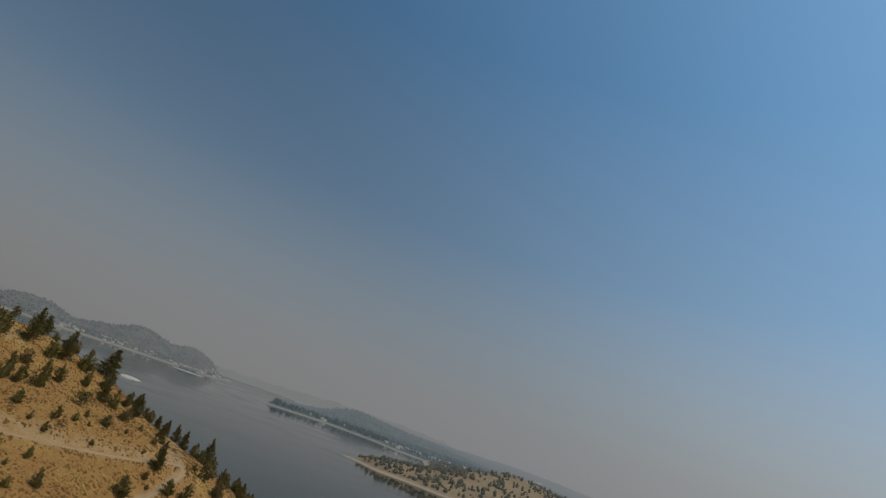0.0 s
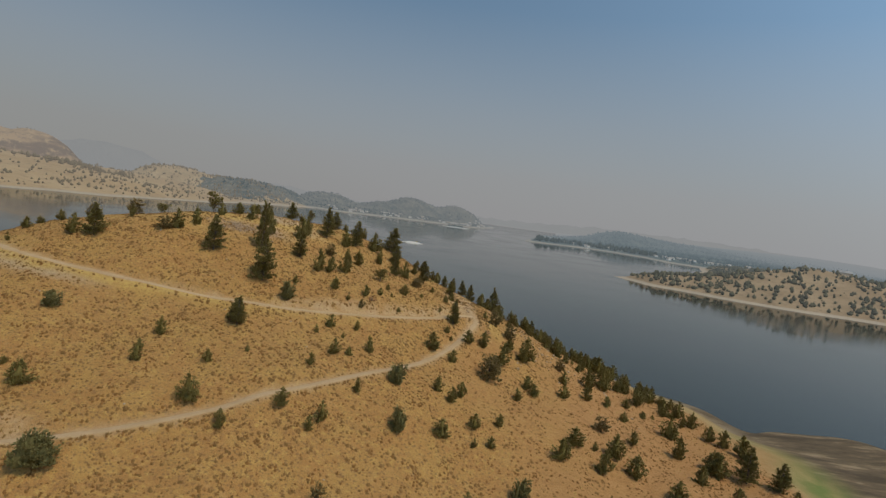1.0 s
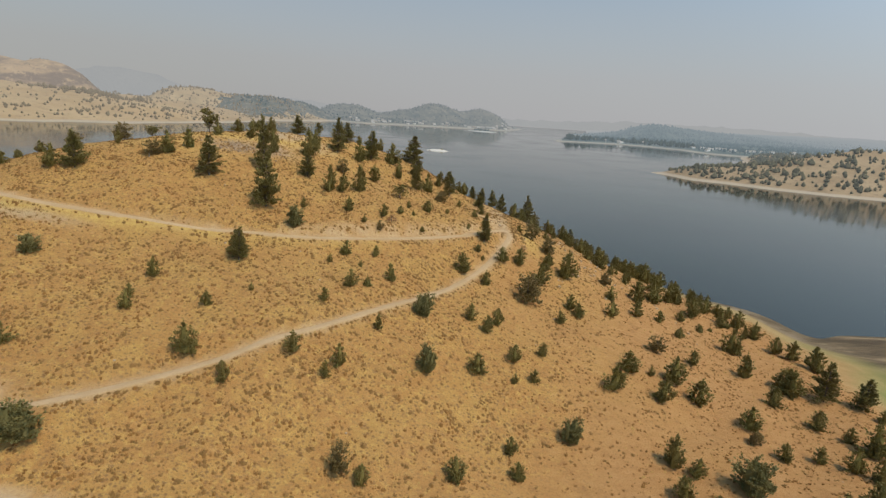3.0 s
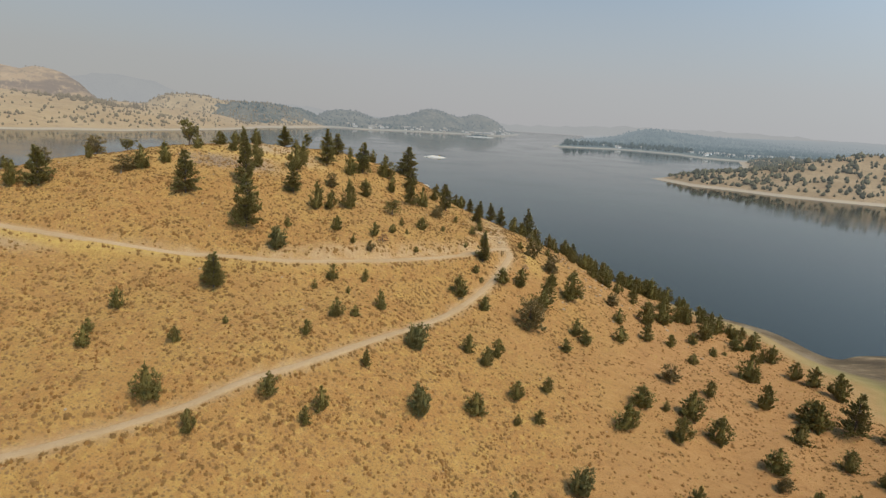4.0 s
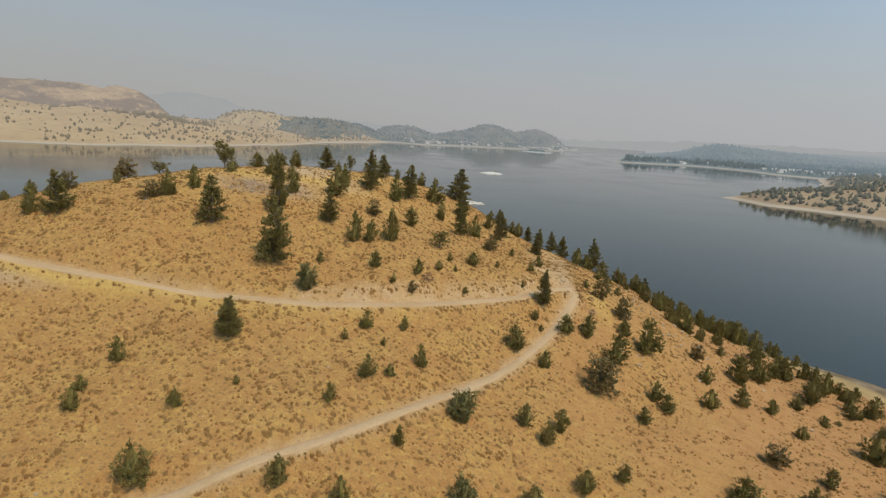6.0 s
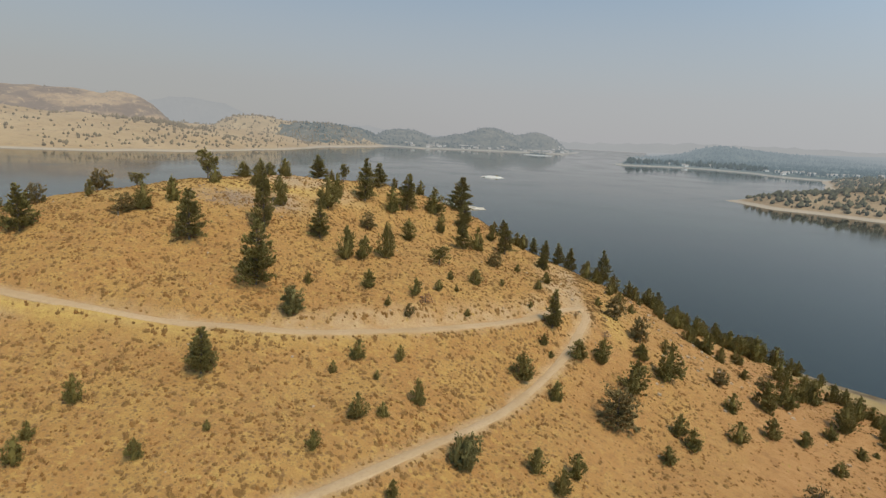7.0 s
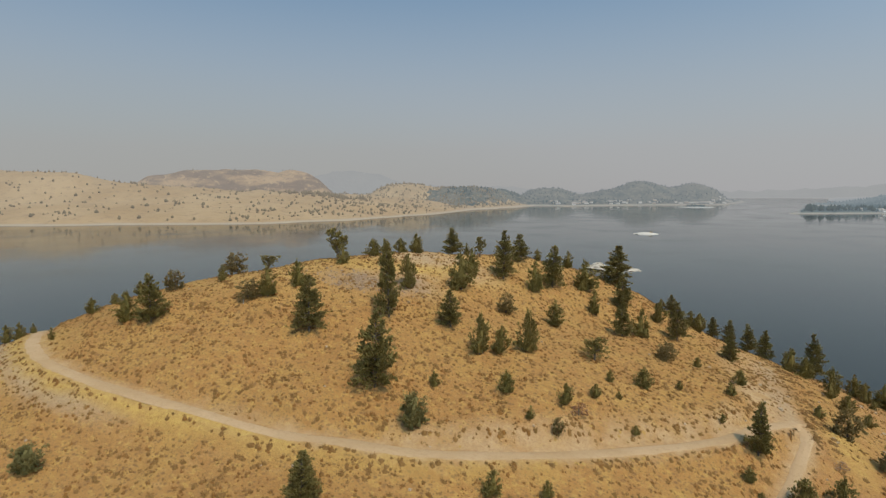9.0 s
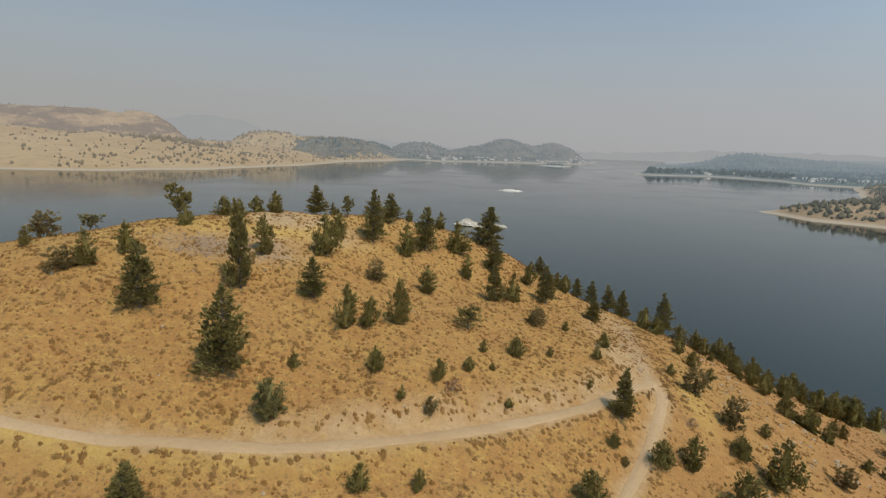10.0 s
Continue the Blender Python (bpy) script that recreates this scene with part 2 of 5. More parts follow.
def make_plain(name, low, high, scale, rough=0.9, island=0.0, bump_size=0.0, haze=None, thick=1.0):
    m, n, l, b = material(name, rough, 0.15)
    c = ramp(n, l, noise_node(n, l, scale, 5, 0.65), [(0.35, low), (0.65, high)])
    if island:
        g = n.new("ShaderNodeNewGeometry")
        c = blend(n, l, island, c, ramp(n, l, g.outputs["Random Per Island"], [(0.0, low), (1.0, high)]))
    l.new(c, b.inputs["Base Color"])
    if bump_size:
        bump(n, l, noise_node(n, l, scale * 3, 4, 0.6), 0.6, bump_size, b)
    # far things also get their haze as emission in the material
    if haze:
        paint_haze(n, l, b, haze, thick)
    return m


GROUND, WATER = make_hill_ground(), make_water()
ROAD = make_road("packed_dirt", (0.375, 0.235, 0.117), (0.435, 0.281, 0.150), (0.285, 0.178, 0.086))
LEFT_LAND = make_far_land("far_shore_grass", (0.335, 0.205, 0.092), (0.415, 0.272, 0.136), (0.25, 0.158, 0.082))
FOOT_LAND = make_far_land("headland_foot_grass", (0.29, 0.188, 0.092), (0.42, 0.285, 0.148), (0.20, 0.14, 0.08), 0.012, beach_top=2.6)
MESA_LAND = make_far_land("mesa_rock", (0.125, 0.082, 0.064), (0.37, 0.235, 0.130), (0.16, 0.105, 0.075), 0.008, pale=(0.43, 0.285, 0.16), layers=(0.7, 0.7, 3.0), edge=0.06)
# the blue and teal cast of the wooded lands is haze glow mixed in
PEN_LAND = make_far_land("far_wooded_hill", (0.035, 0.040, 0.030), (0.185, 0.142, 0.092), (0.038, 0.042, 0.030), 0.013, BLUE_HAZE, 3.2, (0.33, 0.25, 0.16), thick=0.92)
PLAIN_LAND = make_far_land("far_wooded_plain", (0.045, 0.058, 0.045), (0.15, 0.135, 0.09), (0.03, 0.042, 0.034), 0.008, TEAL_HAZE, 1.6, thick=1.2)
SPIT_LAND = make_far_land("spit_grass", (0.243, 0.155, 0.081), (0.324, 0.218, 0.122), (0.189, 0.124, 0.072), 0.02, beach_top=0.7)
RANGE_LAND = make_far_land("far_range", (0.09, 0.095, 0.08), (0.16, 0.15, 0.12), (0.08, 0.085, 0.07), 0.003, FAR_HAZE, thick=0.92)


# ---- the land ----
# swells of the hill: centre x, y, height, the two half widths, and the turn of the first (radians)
SWELLS = np.array([
    (-22.0, 214.2, 28.82, 31.9, 26.7, -1.537),
    (-38.2, 160.4, 27.24, 52.4, 27.0, 0.679),
    (-63.7, 226.1, 9.59, 258.9, 92.7, 0.157),
    (17.6, 173.1, 18.49, 26.3, 61.0, -1.287),
    (85.7, 135.5, 9.65, 78.5, 36.2, 0.552),
    (-12.3, 125.2, 31.65, 63.6, 28.1, 0.363),
    (-101.0, 127.6, 44.95, 85.7, 58.5, 1.213),
    (-36.4, -14.3, 19.43, 254.8, 88.6, 0.057),
    (-20.5, 79.4, 20.90, 28.3, 53.8, 5.009),
    (39.2, 112.2, 7.94, 40.7, 119.2, 3.393),
    (115.0, 82.0, 5.0, 42.0, 48.0, 0.0),
    (172.0, 92.0, 7.6, 60.0, 42.0, 0.1),
])


# low swells of the shore: centre x, y and height, all 17 m wide
SHORE_SWELLS = [(85, 40, 0.30), (85, 65, 1.66), (85, 90, 2.45), (85, 115, 0.95), (85, 140, 1.46), (85, 165, 0.93), (108, 65, -1.80), (108, 90, 0.28),
                (108, 115, 2.16), (108, 140, -0.86), (108, 165, 1.20), (131, 65, -0.29), (131, 115, 1.91), (131, 140, 3.04), (131, 165, -0.83), (154, 90, -0.28),
                (154, 115, 3.50), (154, 140, 6.50), (154, 165, 0.63), (177, 90, 0.90), (177, 115, 5.17), (177, 140, 1.96), (177, 165, -0.37)]


def hill_base(x, y):
    x, y = np.asarray(x, float), np.asarray(y, float)
    z = np.full(np.broadcast(x, y).shape, -14.0)
    for cx, cy, h, rx, ry, a in SWELLS:
        u = (math.cos(a) * (x - cx) + math.sin(a) * (y - cy)) / rx
        v = (-math.sin(a) * (x - cx) + math.cos(a) * (y - cy)) / ry
        z = z + h * np.exp(-(u * u + v * v))
    for cx, cy, h in SHORE_SWELLS:
        z = z + h * np.exp(-((x - cx) ** 2 + (y - cy) ** 2) / 289.0)
    return z


UPPER_ROAD = [(-124, 122), (-114, 112.5), (-107, 106.4), (-101, 101.4), (-92.3, 97.4), (-82.3, 95.7), (-72.5, 95.6), (-60.2, 95.9), (-49.0, 96.3), (-40.5, 97.8), (-29.5, 100.1),
              (-16.5, 105.8), (-4.0, 113.2), (5.0, 119.8), (10.5, 125.5), (16.8, 131.6)]
LOWER_ROAD = [(-170, 22), (-130, 31), (-100, 40), (-80, 46), (-63.7, 52.5), (-50.5, 57.5), (-36.1, 64.4), (-28.5, 69.8), (-19.9, 75.5), (-11.5, 83), (-1.0, 94.5), (8.7, 109.4), (13.6, 119),
              (17, 127.8), (16.8, 131.4)]
APRON = [(-121, 112), (-113, 105.2), (-106.8, 100.4), (-99.4, 96.3), (-88.4, 92.9), (-80.0, 91.9), (-73.0, 92.2), (-67.0, 93.4)]
SPUR = [(15.8, 131.5), (15.6, 137), (16.3, 144), (16.8, 151), (17.3, 158), (18.6, 166)]
STRAW_STRIP = [(-117, 111), (-110, 105), (-104.2, 101.0), (-96.4, 96.7), (-86.0, 94.1), (-75.5, 93.7), (-64.0, 94.1), (-55.0, 94.6), (-46.0, 95.0)]
FOOT_ROAD = [(-170, 70), (-125, 57), (-90, 48.5), (-57.4, 43.6), (-49.7, 42.8), (-38.7, 41.8), (-15, 38), (20, 30), (50, 21), (78, 10)]


def smooth_line(pts, per=12):
    """A Catmull-Rom curve through the bends of a road."""
    p = np.array([pts[0], *pts, pts[-1]], float)
    p[0], p[-1] = 2 * p[1] - p[2], 2 * p[-2] - p[-3]
    out = []
    for k in range(1, len(p) - 2):
        for s in np.arange(per) / per:
            out.append(0.5 * (2 * p[k] + (p[k + 1] - p[k - 1]) * s + (2 * p[k - 1] - 5 * p[k] + 4 * p[k + 1] - p[k + 2]) * s**2
                              + (3 * p[k] - p[k - 1] - 3 * p[k + 1] + p[k + 2]) * s**3))
    out.append(p[-2])
    return np.array(out)


ROADS = [(smooth_line(UPPER_ROAD), 1.1), (smooth_line(LOWER_ROAD), 0.85), (smooth_line(FOOT_ROAD), 1.3)]


def roads_near(x, y):
    """The distance to the nearest road's middle, less its half width, and the ground's height at that middle."""
    best, level = np.full(x.shape, 1e9), np.zeros(x.shape)
    for line, half in ROADS:
        z = hill_base(line[:, 0], line[:, 1])
        for (ax, ay), (bx, by), za, zb in zip(line[:-1], line[1:], z[:-1], z[1:]):
            near = (abs(x - ax) < 12) & (abs(y - ay) < 12)
            if not near.any():
                continue
            px, py = x[near] - ax, y[near] - ay
            dx, dy = bx - ax, by - ay
            s = np.clip((px * dx + py * dy) / (dx * dx + dy * dy + 1e-9), 0, 1)
            d = np.hypot(px - s * dx, py - s * dy) - half
            less = d < best[near]
            best[near] = np.where(less, d, best[near])
            level[near] = np.where(less, za + (zb - za) * s, level[near])
    return best, level


def line_distance(x, y, pts):
    best = np.full(x.shape, 1e9)
    line = smooth_line(pts, 6)
    for (ax, ay), (bx, by) in zip(line[:-1], line[1:]):
        dx, dy = bx - ax, by - ay
        s = np.clip(((x - ax) * dx + (y - ay) * dy) / (dx * dx + dy * dy + 1e-9), 0, 1)
        best = np.minimum(best, np.hypot(x - ax - s * dx, y - ay - s * dy))
    return best


def wave_sum(x, y, seed, size, count=10):
    """A cheap smooth noise: waves of many headings."""
    rng = np.random.RandomState(seed)
    z = 0
    for _ in range(count):
        a, k, p = rng.uniform(0, 6.28), 6.28 / size * rng.uniform(0.6, 1.8), rng.uniform(0, 6.28)
        z = z + np.sin(k * (x * math.cos(a) + y * math.sin(a)) + p)
    return z / math.sqrt(count)


def ground_z(x, y):
    x, y = np.atleast_1d(np.asarray(x, float)), np.atleast_1d(np.asarray(y, float))
    z = hill_base(x, y)
    dry = np.clip((z - 0.5) / 4, 0, 1)
    z = z + dry * (0.35 * wave_sum(x, y, 1, 26) + 0.13 * wave_sum(x, y, 2, 7) + 0.05 * wave_sum(x, y, 3, 2.6))
    d, level = roads_near(x, y)
    k = np.clip(1 - d / 2.2, 0, 1)
    k = k * k * (3 - 2 * k)
    return z + k * (level - 0.06 - z)


def grid_mesh(name, xs, ys, zfun, mat, kind="structure", label="", category=""):
    gx, gy = np.meshgrid(xs, ys)
    z = zfun(gx.ravel(), gy.ravel())
    w, h = len(xs), len(ys)
    verts = np.stack([gx.ravel(), gy.ravel(), z], 1)
    i = (np.arange(h - 1)[:, None] * w + np.arange(w - 1)[None]).ravel()
    faces = np.stack([i, i + 1, i + w + 1, i + w], 1)
    me = bpy.data.meshes.new(name)
    me.from_pydata(verts.tolist(), [], faces.tolist())
    me.polygons.foreach_set("use_smooth", [True] * len(faces))
    me.materials.append(mat)
    return tagged(new(name, me), label, category, kind=kind)


def add_mask(ob, name, values):
    at = ob.data.attributes.new(name, "FLOAT", "POINT")
    at.data.foreach_set("value", np.clip(values, 0, 1).astype(np.float32))


hill = grid_mesh("ground", np.arange(-300, 260.1, 1.4), np.arange(-160, 330.1, 1.4), ground_z, GROUND,
                 label="dry golden grass hillside sloping down to the lake", category="hill")

spots = np.empty(len(hill.data.vertices) * 3)
hill.data.vertices.foreach_get("co", spots)
hx, hy = spots[0::3], spots[1::3]
near_road, _ = roads_near(hx, hy)
rough = 0.5 + 0.3 * wave_sum(hx, hy, 14, 5) + 0.25 * wave_sum(hx, hy, 15, 2.2)
upper = np.interp(hx, ROADS[0][0][:, 0], ROADS[0][0][:, 1])
cut = (hx > -36) & (hx < 9) & (hy > upper)
bare = np.clip(1.1 - near_road / 0.9, 0, 1) * np.clip(0.3 + rough, 0, 1)
bare = np.maximum(bare, cut * np.clip(1.5 - near_road / 3.2, 0, 1) * np.clip(rough + 0.15, 0, 1))
bare = np.maximum(bare, np.clip(1.4 - np.hypot((hx - 13) / 5, (hy - 136) / 8), 0, 1) * np.clip(rough + 0.3, 0, 1))
bare = np.maximum(bare, np.clip(1.3 - np.hypot((hx - 13) / 4.5, (hy - 152) / 14), 0, 1) * rough)
bare = np.maximum(bare, np.clip(1.5 - np.hypot((hx + 46) / 11, (hy - 146) / 4.5), 0, 1) * np.clip(rough + 0.3, 0, 1) * 0.9)
bare = np.maximum(bare, np.clip(1.4 - np.hypot((hx + 44.5) / 2.5, (hy - 134) / 5), 0, 1) * np.clip(rough + 0.2, 0, 1) * 0.8)
bare = np.maximum(bare, np.clip(1.3 - np.hypot((hx + 66) / 9, (hy - 54) / 5), 0, 1) * rough)
add_mask(hill, "bare_soil", bare)
worn = np.clip(1.3 - line_distance(hx, hy, APRON) / 1.9, 0, 1) * np.clip((-66 - hx) / 14, 0, 1) * np.clip(rough + 0.6, 0, 1)
spur = line_distance(hx, hy, SPUR)
worn = np.maximum(worn, (0.55 * np.clip(1.4 - abs(spur - 0.8) / 0.7, 0, 1) + 0.35 * np.clip(1.2 - spur / 3, 0, 1)) * np.clip((172 - hy) / 14, 0, 1) * np.clip(rough + 0.3, 0, 1))
worn = np.maximum(worn, 0.85 * np.clip(1.5 - np.hypot((hx + 47) / 10, (hy - 144.5) / 4.5), 0, 1) * np.clip(rough + 0.3, 0, 1))
worn = np.maximum(worn, 0.8 * np.clip(1.5 - np.hypot((hx + 47) / 7, (hy - 133) / 4), 0, 1) * np.clip(rough + 0.2, 0, 1))
add_mask(hill, "gravel", worn)
scree_mask = np.clip(1.5 - np.hypot((hx + 55) / 6, (hy - 129.5) / 2.8), 0, 1) + np.clip(1.4 - np.hypot((hx + 45) / 3, (hy - 132) / 3), 0, 1)
add_mask(hill, "red_earth", np.clip((hx - 0.25 * (hy - 100) - 8 + 9 * wave_sum(hx, hy, 16, 45)) / 45, 0, 1))
verge = 0.6 * (hx < -8) * (hy < upper) * np.clip(1.25 - near_road / 3.0, 0, 1) * np.clip(0.65 + 0.6 * wave_sum(hx, hy, 18, 12), 0, 1) * (hy > 88)
verge = np.maximum(verge * (near_road > 0.2), np.clip(1.7 - line_distance(hx, hy, STRAW_STRIP) / 0.9, 0, 1) * np.clip(rough + 0.45, 0, 1))
verge = np.maximum(verge, np.clip(1.5 - np.hypot((hx - 23) / 2.4, (hy - 131) / 6), 0, 1) * np.clip(rough + 0.35, 0, 1))
verge = np.maximum(verge, np.clip(1.5 - line_distance(hx, hy, [(-68, 137), (-57, 135.2), (-50, 136.5), (-44, 140), (-39, 146)]) / 1.6, 0, 1) * np.clip(rough + 0.3, 0, 1))
add_mask(hill, "straw_verge", verge)
add_mask(hill, "mud", np.clip((hx - 100 - 0.12 * (160 - hy)) / 14, 0, 1) * np.clip((2.0 - spots[2::3]) / 0.6, 0, 1))
add_mask(hill, "green_bank", (138 - hy) / 30)
add_mask(hill, "scree", scree_mask * np.clip(rough + 0.2, 0, 1))
top = np.clip(1.4 - np.hypot((hx + 45) / 14, (hy - 144) / 5), 0, 1) * 1.3 + np.clip(1.3 - np.hypot((hx + 104) / 13, (hy - 95) / 11), 0, 1)
top = np.maximum(top, 0.75 * np.clip((spots[2::3] - 42.5) / 5, 0, 1) * (hy > 112))
add_mask(hill, "straw_top", top * np.clip(rough + 0.2, 0, 1))


def ribbon(name, line, half, label):
    """A dirt track laid on the graded ground, with ragged edges and two worn ruts."""
    rng = np.random.RandomState(len(line))
    way = np.gradient(line, axis=0)
    way /= np.linalg.norm(way, axis=1)[:, None] + 1e-9
    side = np.stack([way[:, 1], -way[:, 0]], 1)
    cols, drop = (-1.0, -0.8, -0.5, -0.25, 0, 0.25, 0.5, 0.8, 1.0), (-0.28, 0.0, -0.03, 0.03, 0.06, 0.03, -0.03, 0.0, -0.28)
    rag = 1 + 0.16 * np.convolve(rng.uniform(-1, 1, len(line) + 4), np.ones(5) / 3, "valid")
    verts, faces = [], []
    for k, (x, y) in enumerate(line):
        for c, dz in zip(cols, drop):
            px, py = line[k] + side[k] * c * half * rag[k]
            verts.append((px, py, 0.06 + dz * 0.6))
    v = np.array(verts)
    v[:, 2] += ground_z(v[:, 0], v[:, 1])
    n = len(cols)
    for k in range(len(line) - 1):
        for c in range(n - 1):
            faces.append((k * n + c, k * n + c + 1, (k + 1) * n + c + 1, (k + 1) * n + c))
    me = bpy.data.meshes.new(name)
    me.from_pydata(v.tolist(), [], faces)
    me.polygons.foreach_set("use_smooth", [True] * len(faces))
    me.materials.append(ROAD)
    return tagged(new(name, me), label, "dirt road", kind="structure")


ribbon("upper_road", ROADS[0][0], ROADS[0][1], "pale packed dirt track contouring round the hill")
ribbon("lower_road", ROADS[1][0], ROADS[1][1], "pale packed dirt track climbing the grassy slope")
ribbon("foot_road", ROADS[2][0], ROADS[2][1], "pale dirt track along the foot of the slope")

lake = bpy.data.meshes.new("water")
lake.from_pydata([(-4900, -2500, -0.7), (4900, -2500, -0.7), (4900, 4950, -0.7), (-4900, 4950, -0.7)], [], [(0, 1, 2, 3)])
lake.materials.append(WATER)
tagged(new("water", lake), "calm grey-blue reservoir water under smoky sky", "lake", kind="structure")


def shore_distance(x, y, line):
    """Metres inland of a shoreline; land lies to the right of the way along it."""
    p = np.array(line, float)
    best, sign = np.full(x.shape, 1e18), np.ones(x.shape)
    for (ax, ay), (bx, by) in zip(p[:-1], p[1:]):
        dx, dy = bx - ax, by - ay
        s = np.clip(((x - ax) * dx + (y - ay) * dy) / (dx * dx + dy * dy), 0, 1)
        d = (x - ax - s * dx) ** 2 + (y - ay - s * dy) ** 2
        less = d < best - 1e-6
        cross = dy * (x - ax) - dx * (y - ay)
        best, sign = np.where(less, d, best), np.where(less, np.sign(cross), sign)
    return np.sqrt(best) * sign


def land(name, line, hills, xs, ys, rise, top, rough, mat, label, seed, kind="structure", wobble=14.0, power=1.4, foot=220.0, bank=0.11, foot_mat=None):
    def height(x, y):
        d = shore_distance(x + 0.6 * wobble * wave_sum(x, y, seed, 190), y + wobble * wave_sum(x, y, seed + 1, 150), line)
        inland = np.clip(d, 0, None)
        z = np.where(d < 0, d * 0.08, np.minimum(d, 22) * bank + top * (1 - np.exp(-np.clip(d - 18, 0, None) / rise)))
        k = np.clip((d - 20) / foot, 0, 1)
        k = k * k * (3 - 2 * k)
        for cx, cy, h, rx, ry, a in hills:
            u = (math.cos(a) * (x - cx) + math.sin(a) * (y - cy)) / rx
            v = (-math.sin(a) * (x - cx) + math.cos(a) * (y - cy)) / ry
            z = z + k * h * np.exp(-((u * u + v * v) ** power))
        z = z + k * rough * (wave_sum(x, y, seed + 2, 260) + 0.5 * wave_sum(x, y, seed + 3, 90) + 0.22 * wave_sum(x, y, seed + 4, 35))
        return np.maximum(z, -4)

    ob = grid_mesh(name, xs, ys, height, mat, kind, label, "land")
    if foot_mat:  # open grass at the foot of the nearer slopes
        ob.data.materials.append(foot_mat)
        for face in ob.data.polygons:
            x, y, z = face.center
            wavy = 14 * math.sin(x * 0.021) + 9 * math.sin(x * 0.09 + y * 0.05)
            face.material_index = 1 if y < 2230 and (z < 11 + 0.5 * wavy or x < -735 + 2.2 * wavy) else 0
    return height


left_z = land("far_shore", [(-536, 1900), (-540, 1393), (-620, 1080), (-686, 973), (-756, 894), (-954, 817), (-1132, 728), (-1500, 600), (-2400, 300)],
             [(-1644, 1080, 54, 247, 200, 0.45), (-585, 1270, 34, 105, 190, 0.15), (-1129, 1330, 14, 328, 160, 0.60), (-1395, 1180, 23, 240, 150, 0.60), (-1843, 1050, 34, 190, 150, 0.45)],
              np.arange(-2500, -420, 12), np.arange(300, 2000, 12), 300.0, 55.0, 3.2, LEFT_LAND, "straw-coloured dry hills dotted with dark junipers across the water", 11)
mesa_z = land("mesa", [(-700, 2000), (-760, 1720), (-2600, 700)],
             [(-1369, 1595, 112, 369, 170, 0.69), (-1217, 1671, -11, 118, 120, 0.69), (-1487, 1548, 1, 136, 120, 0.69), (-1155, 1700, 12, 62, 95, 0.69), (-985, 1800, -75, 88, 135, 0.69)],
              np.arange(-2500, -700, 13), np.arange(800, 2300, 13), 260.0, 44.0, 3.0, MESA_LAND, "grey-brown flat-topped rocky hill in the haze", 21, "backdrop", power=3.0)
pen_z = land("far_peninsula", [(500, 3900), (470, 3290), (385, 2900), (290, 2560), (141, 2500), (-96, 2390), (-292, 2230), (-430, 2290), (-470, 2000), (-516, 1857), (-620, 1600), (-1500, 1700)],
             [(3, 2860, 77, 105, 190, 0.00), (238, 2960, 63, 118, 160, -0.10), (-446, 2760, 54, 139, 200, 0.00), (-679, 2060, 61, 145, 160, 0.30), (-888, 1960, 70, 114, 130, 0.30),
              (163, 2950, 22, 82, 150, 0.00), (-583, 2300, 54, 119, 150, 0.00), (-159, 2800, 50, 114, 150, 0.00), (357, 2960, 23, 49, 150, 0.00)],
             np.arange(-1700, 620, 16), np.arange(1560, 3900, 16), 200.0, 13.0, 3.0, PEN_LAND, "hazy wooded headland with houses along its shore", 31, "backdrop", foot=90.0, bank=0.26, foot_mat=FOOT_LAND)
spit_z = land("near_spit", [(1500, 470), (700, 520), (540, 545), (452, 566), (420, 575), (377, 603), (338, 646), (306, 668), (290, 733), (330, 768), (420, 850), (540, 960), (640, 1150), (780, 1420), (1700, 1500)],
              [(500, 690, 19, 150, 90, 0.35), (620, 700, 16, 150, 110, 0.1), (860, 760, 3, 220, 160, 0.1), (640, 1000, 6, 160, 200, 0)],
              np.arange(240, 1500, 8), np.arange(440, 1500, 8), 80.0, 15.0, 1.4, SPIT_LAND, "brown grassy spit dotted with junipers above a sandy shore", 51, wobble=4.0, bank=0.30)
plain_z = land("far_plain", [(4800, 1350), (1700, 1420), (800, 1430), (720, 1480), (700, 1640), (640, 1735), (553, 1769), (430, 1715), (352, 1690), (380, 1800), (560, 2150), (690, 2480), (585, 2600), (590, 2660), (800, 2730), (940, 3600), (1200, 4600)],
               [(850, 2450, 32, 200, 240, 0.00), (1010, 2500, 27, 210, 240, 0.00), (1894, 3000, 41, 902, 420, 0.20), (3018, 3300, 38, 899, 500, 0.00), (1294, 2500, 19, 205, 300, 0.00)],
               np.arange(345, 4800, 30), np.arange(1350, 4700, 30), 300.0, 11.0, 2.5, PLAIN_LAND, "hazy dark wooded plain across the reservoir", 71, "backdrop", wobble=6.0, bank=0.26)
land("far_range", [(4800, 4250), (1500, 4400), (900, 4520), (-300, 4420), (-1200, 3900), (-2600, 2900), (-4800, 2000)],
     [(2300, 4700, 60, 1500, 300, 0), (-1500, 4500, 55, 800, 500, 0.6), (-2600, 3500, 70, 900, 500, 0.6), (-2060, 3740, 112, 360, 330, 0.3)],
     np.arange(-4800, 4800, 60), np.arange(2000, 4900, 60), 200.0, 38.0, 8.0, RANGE_LAND, "faint far hills, blue-grey from painted-in haze", 91, "backdrop")


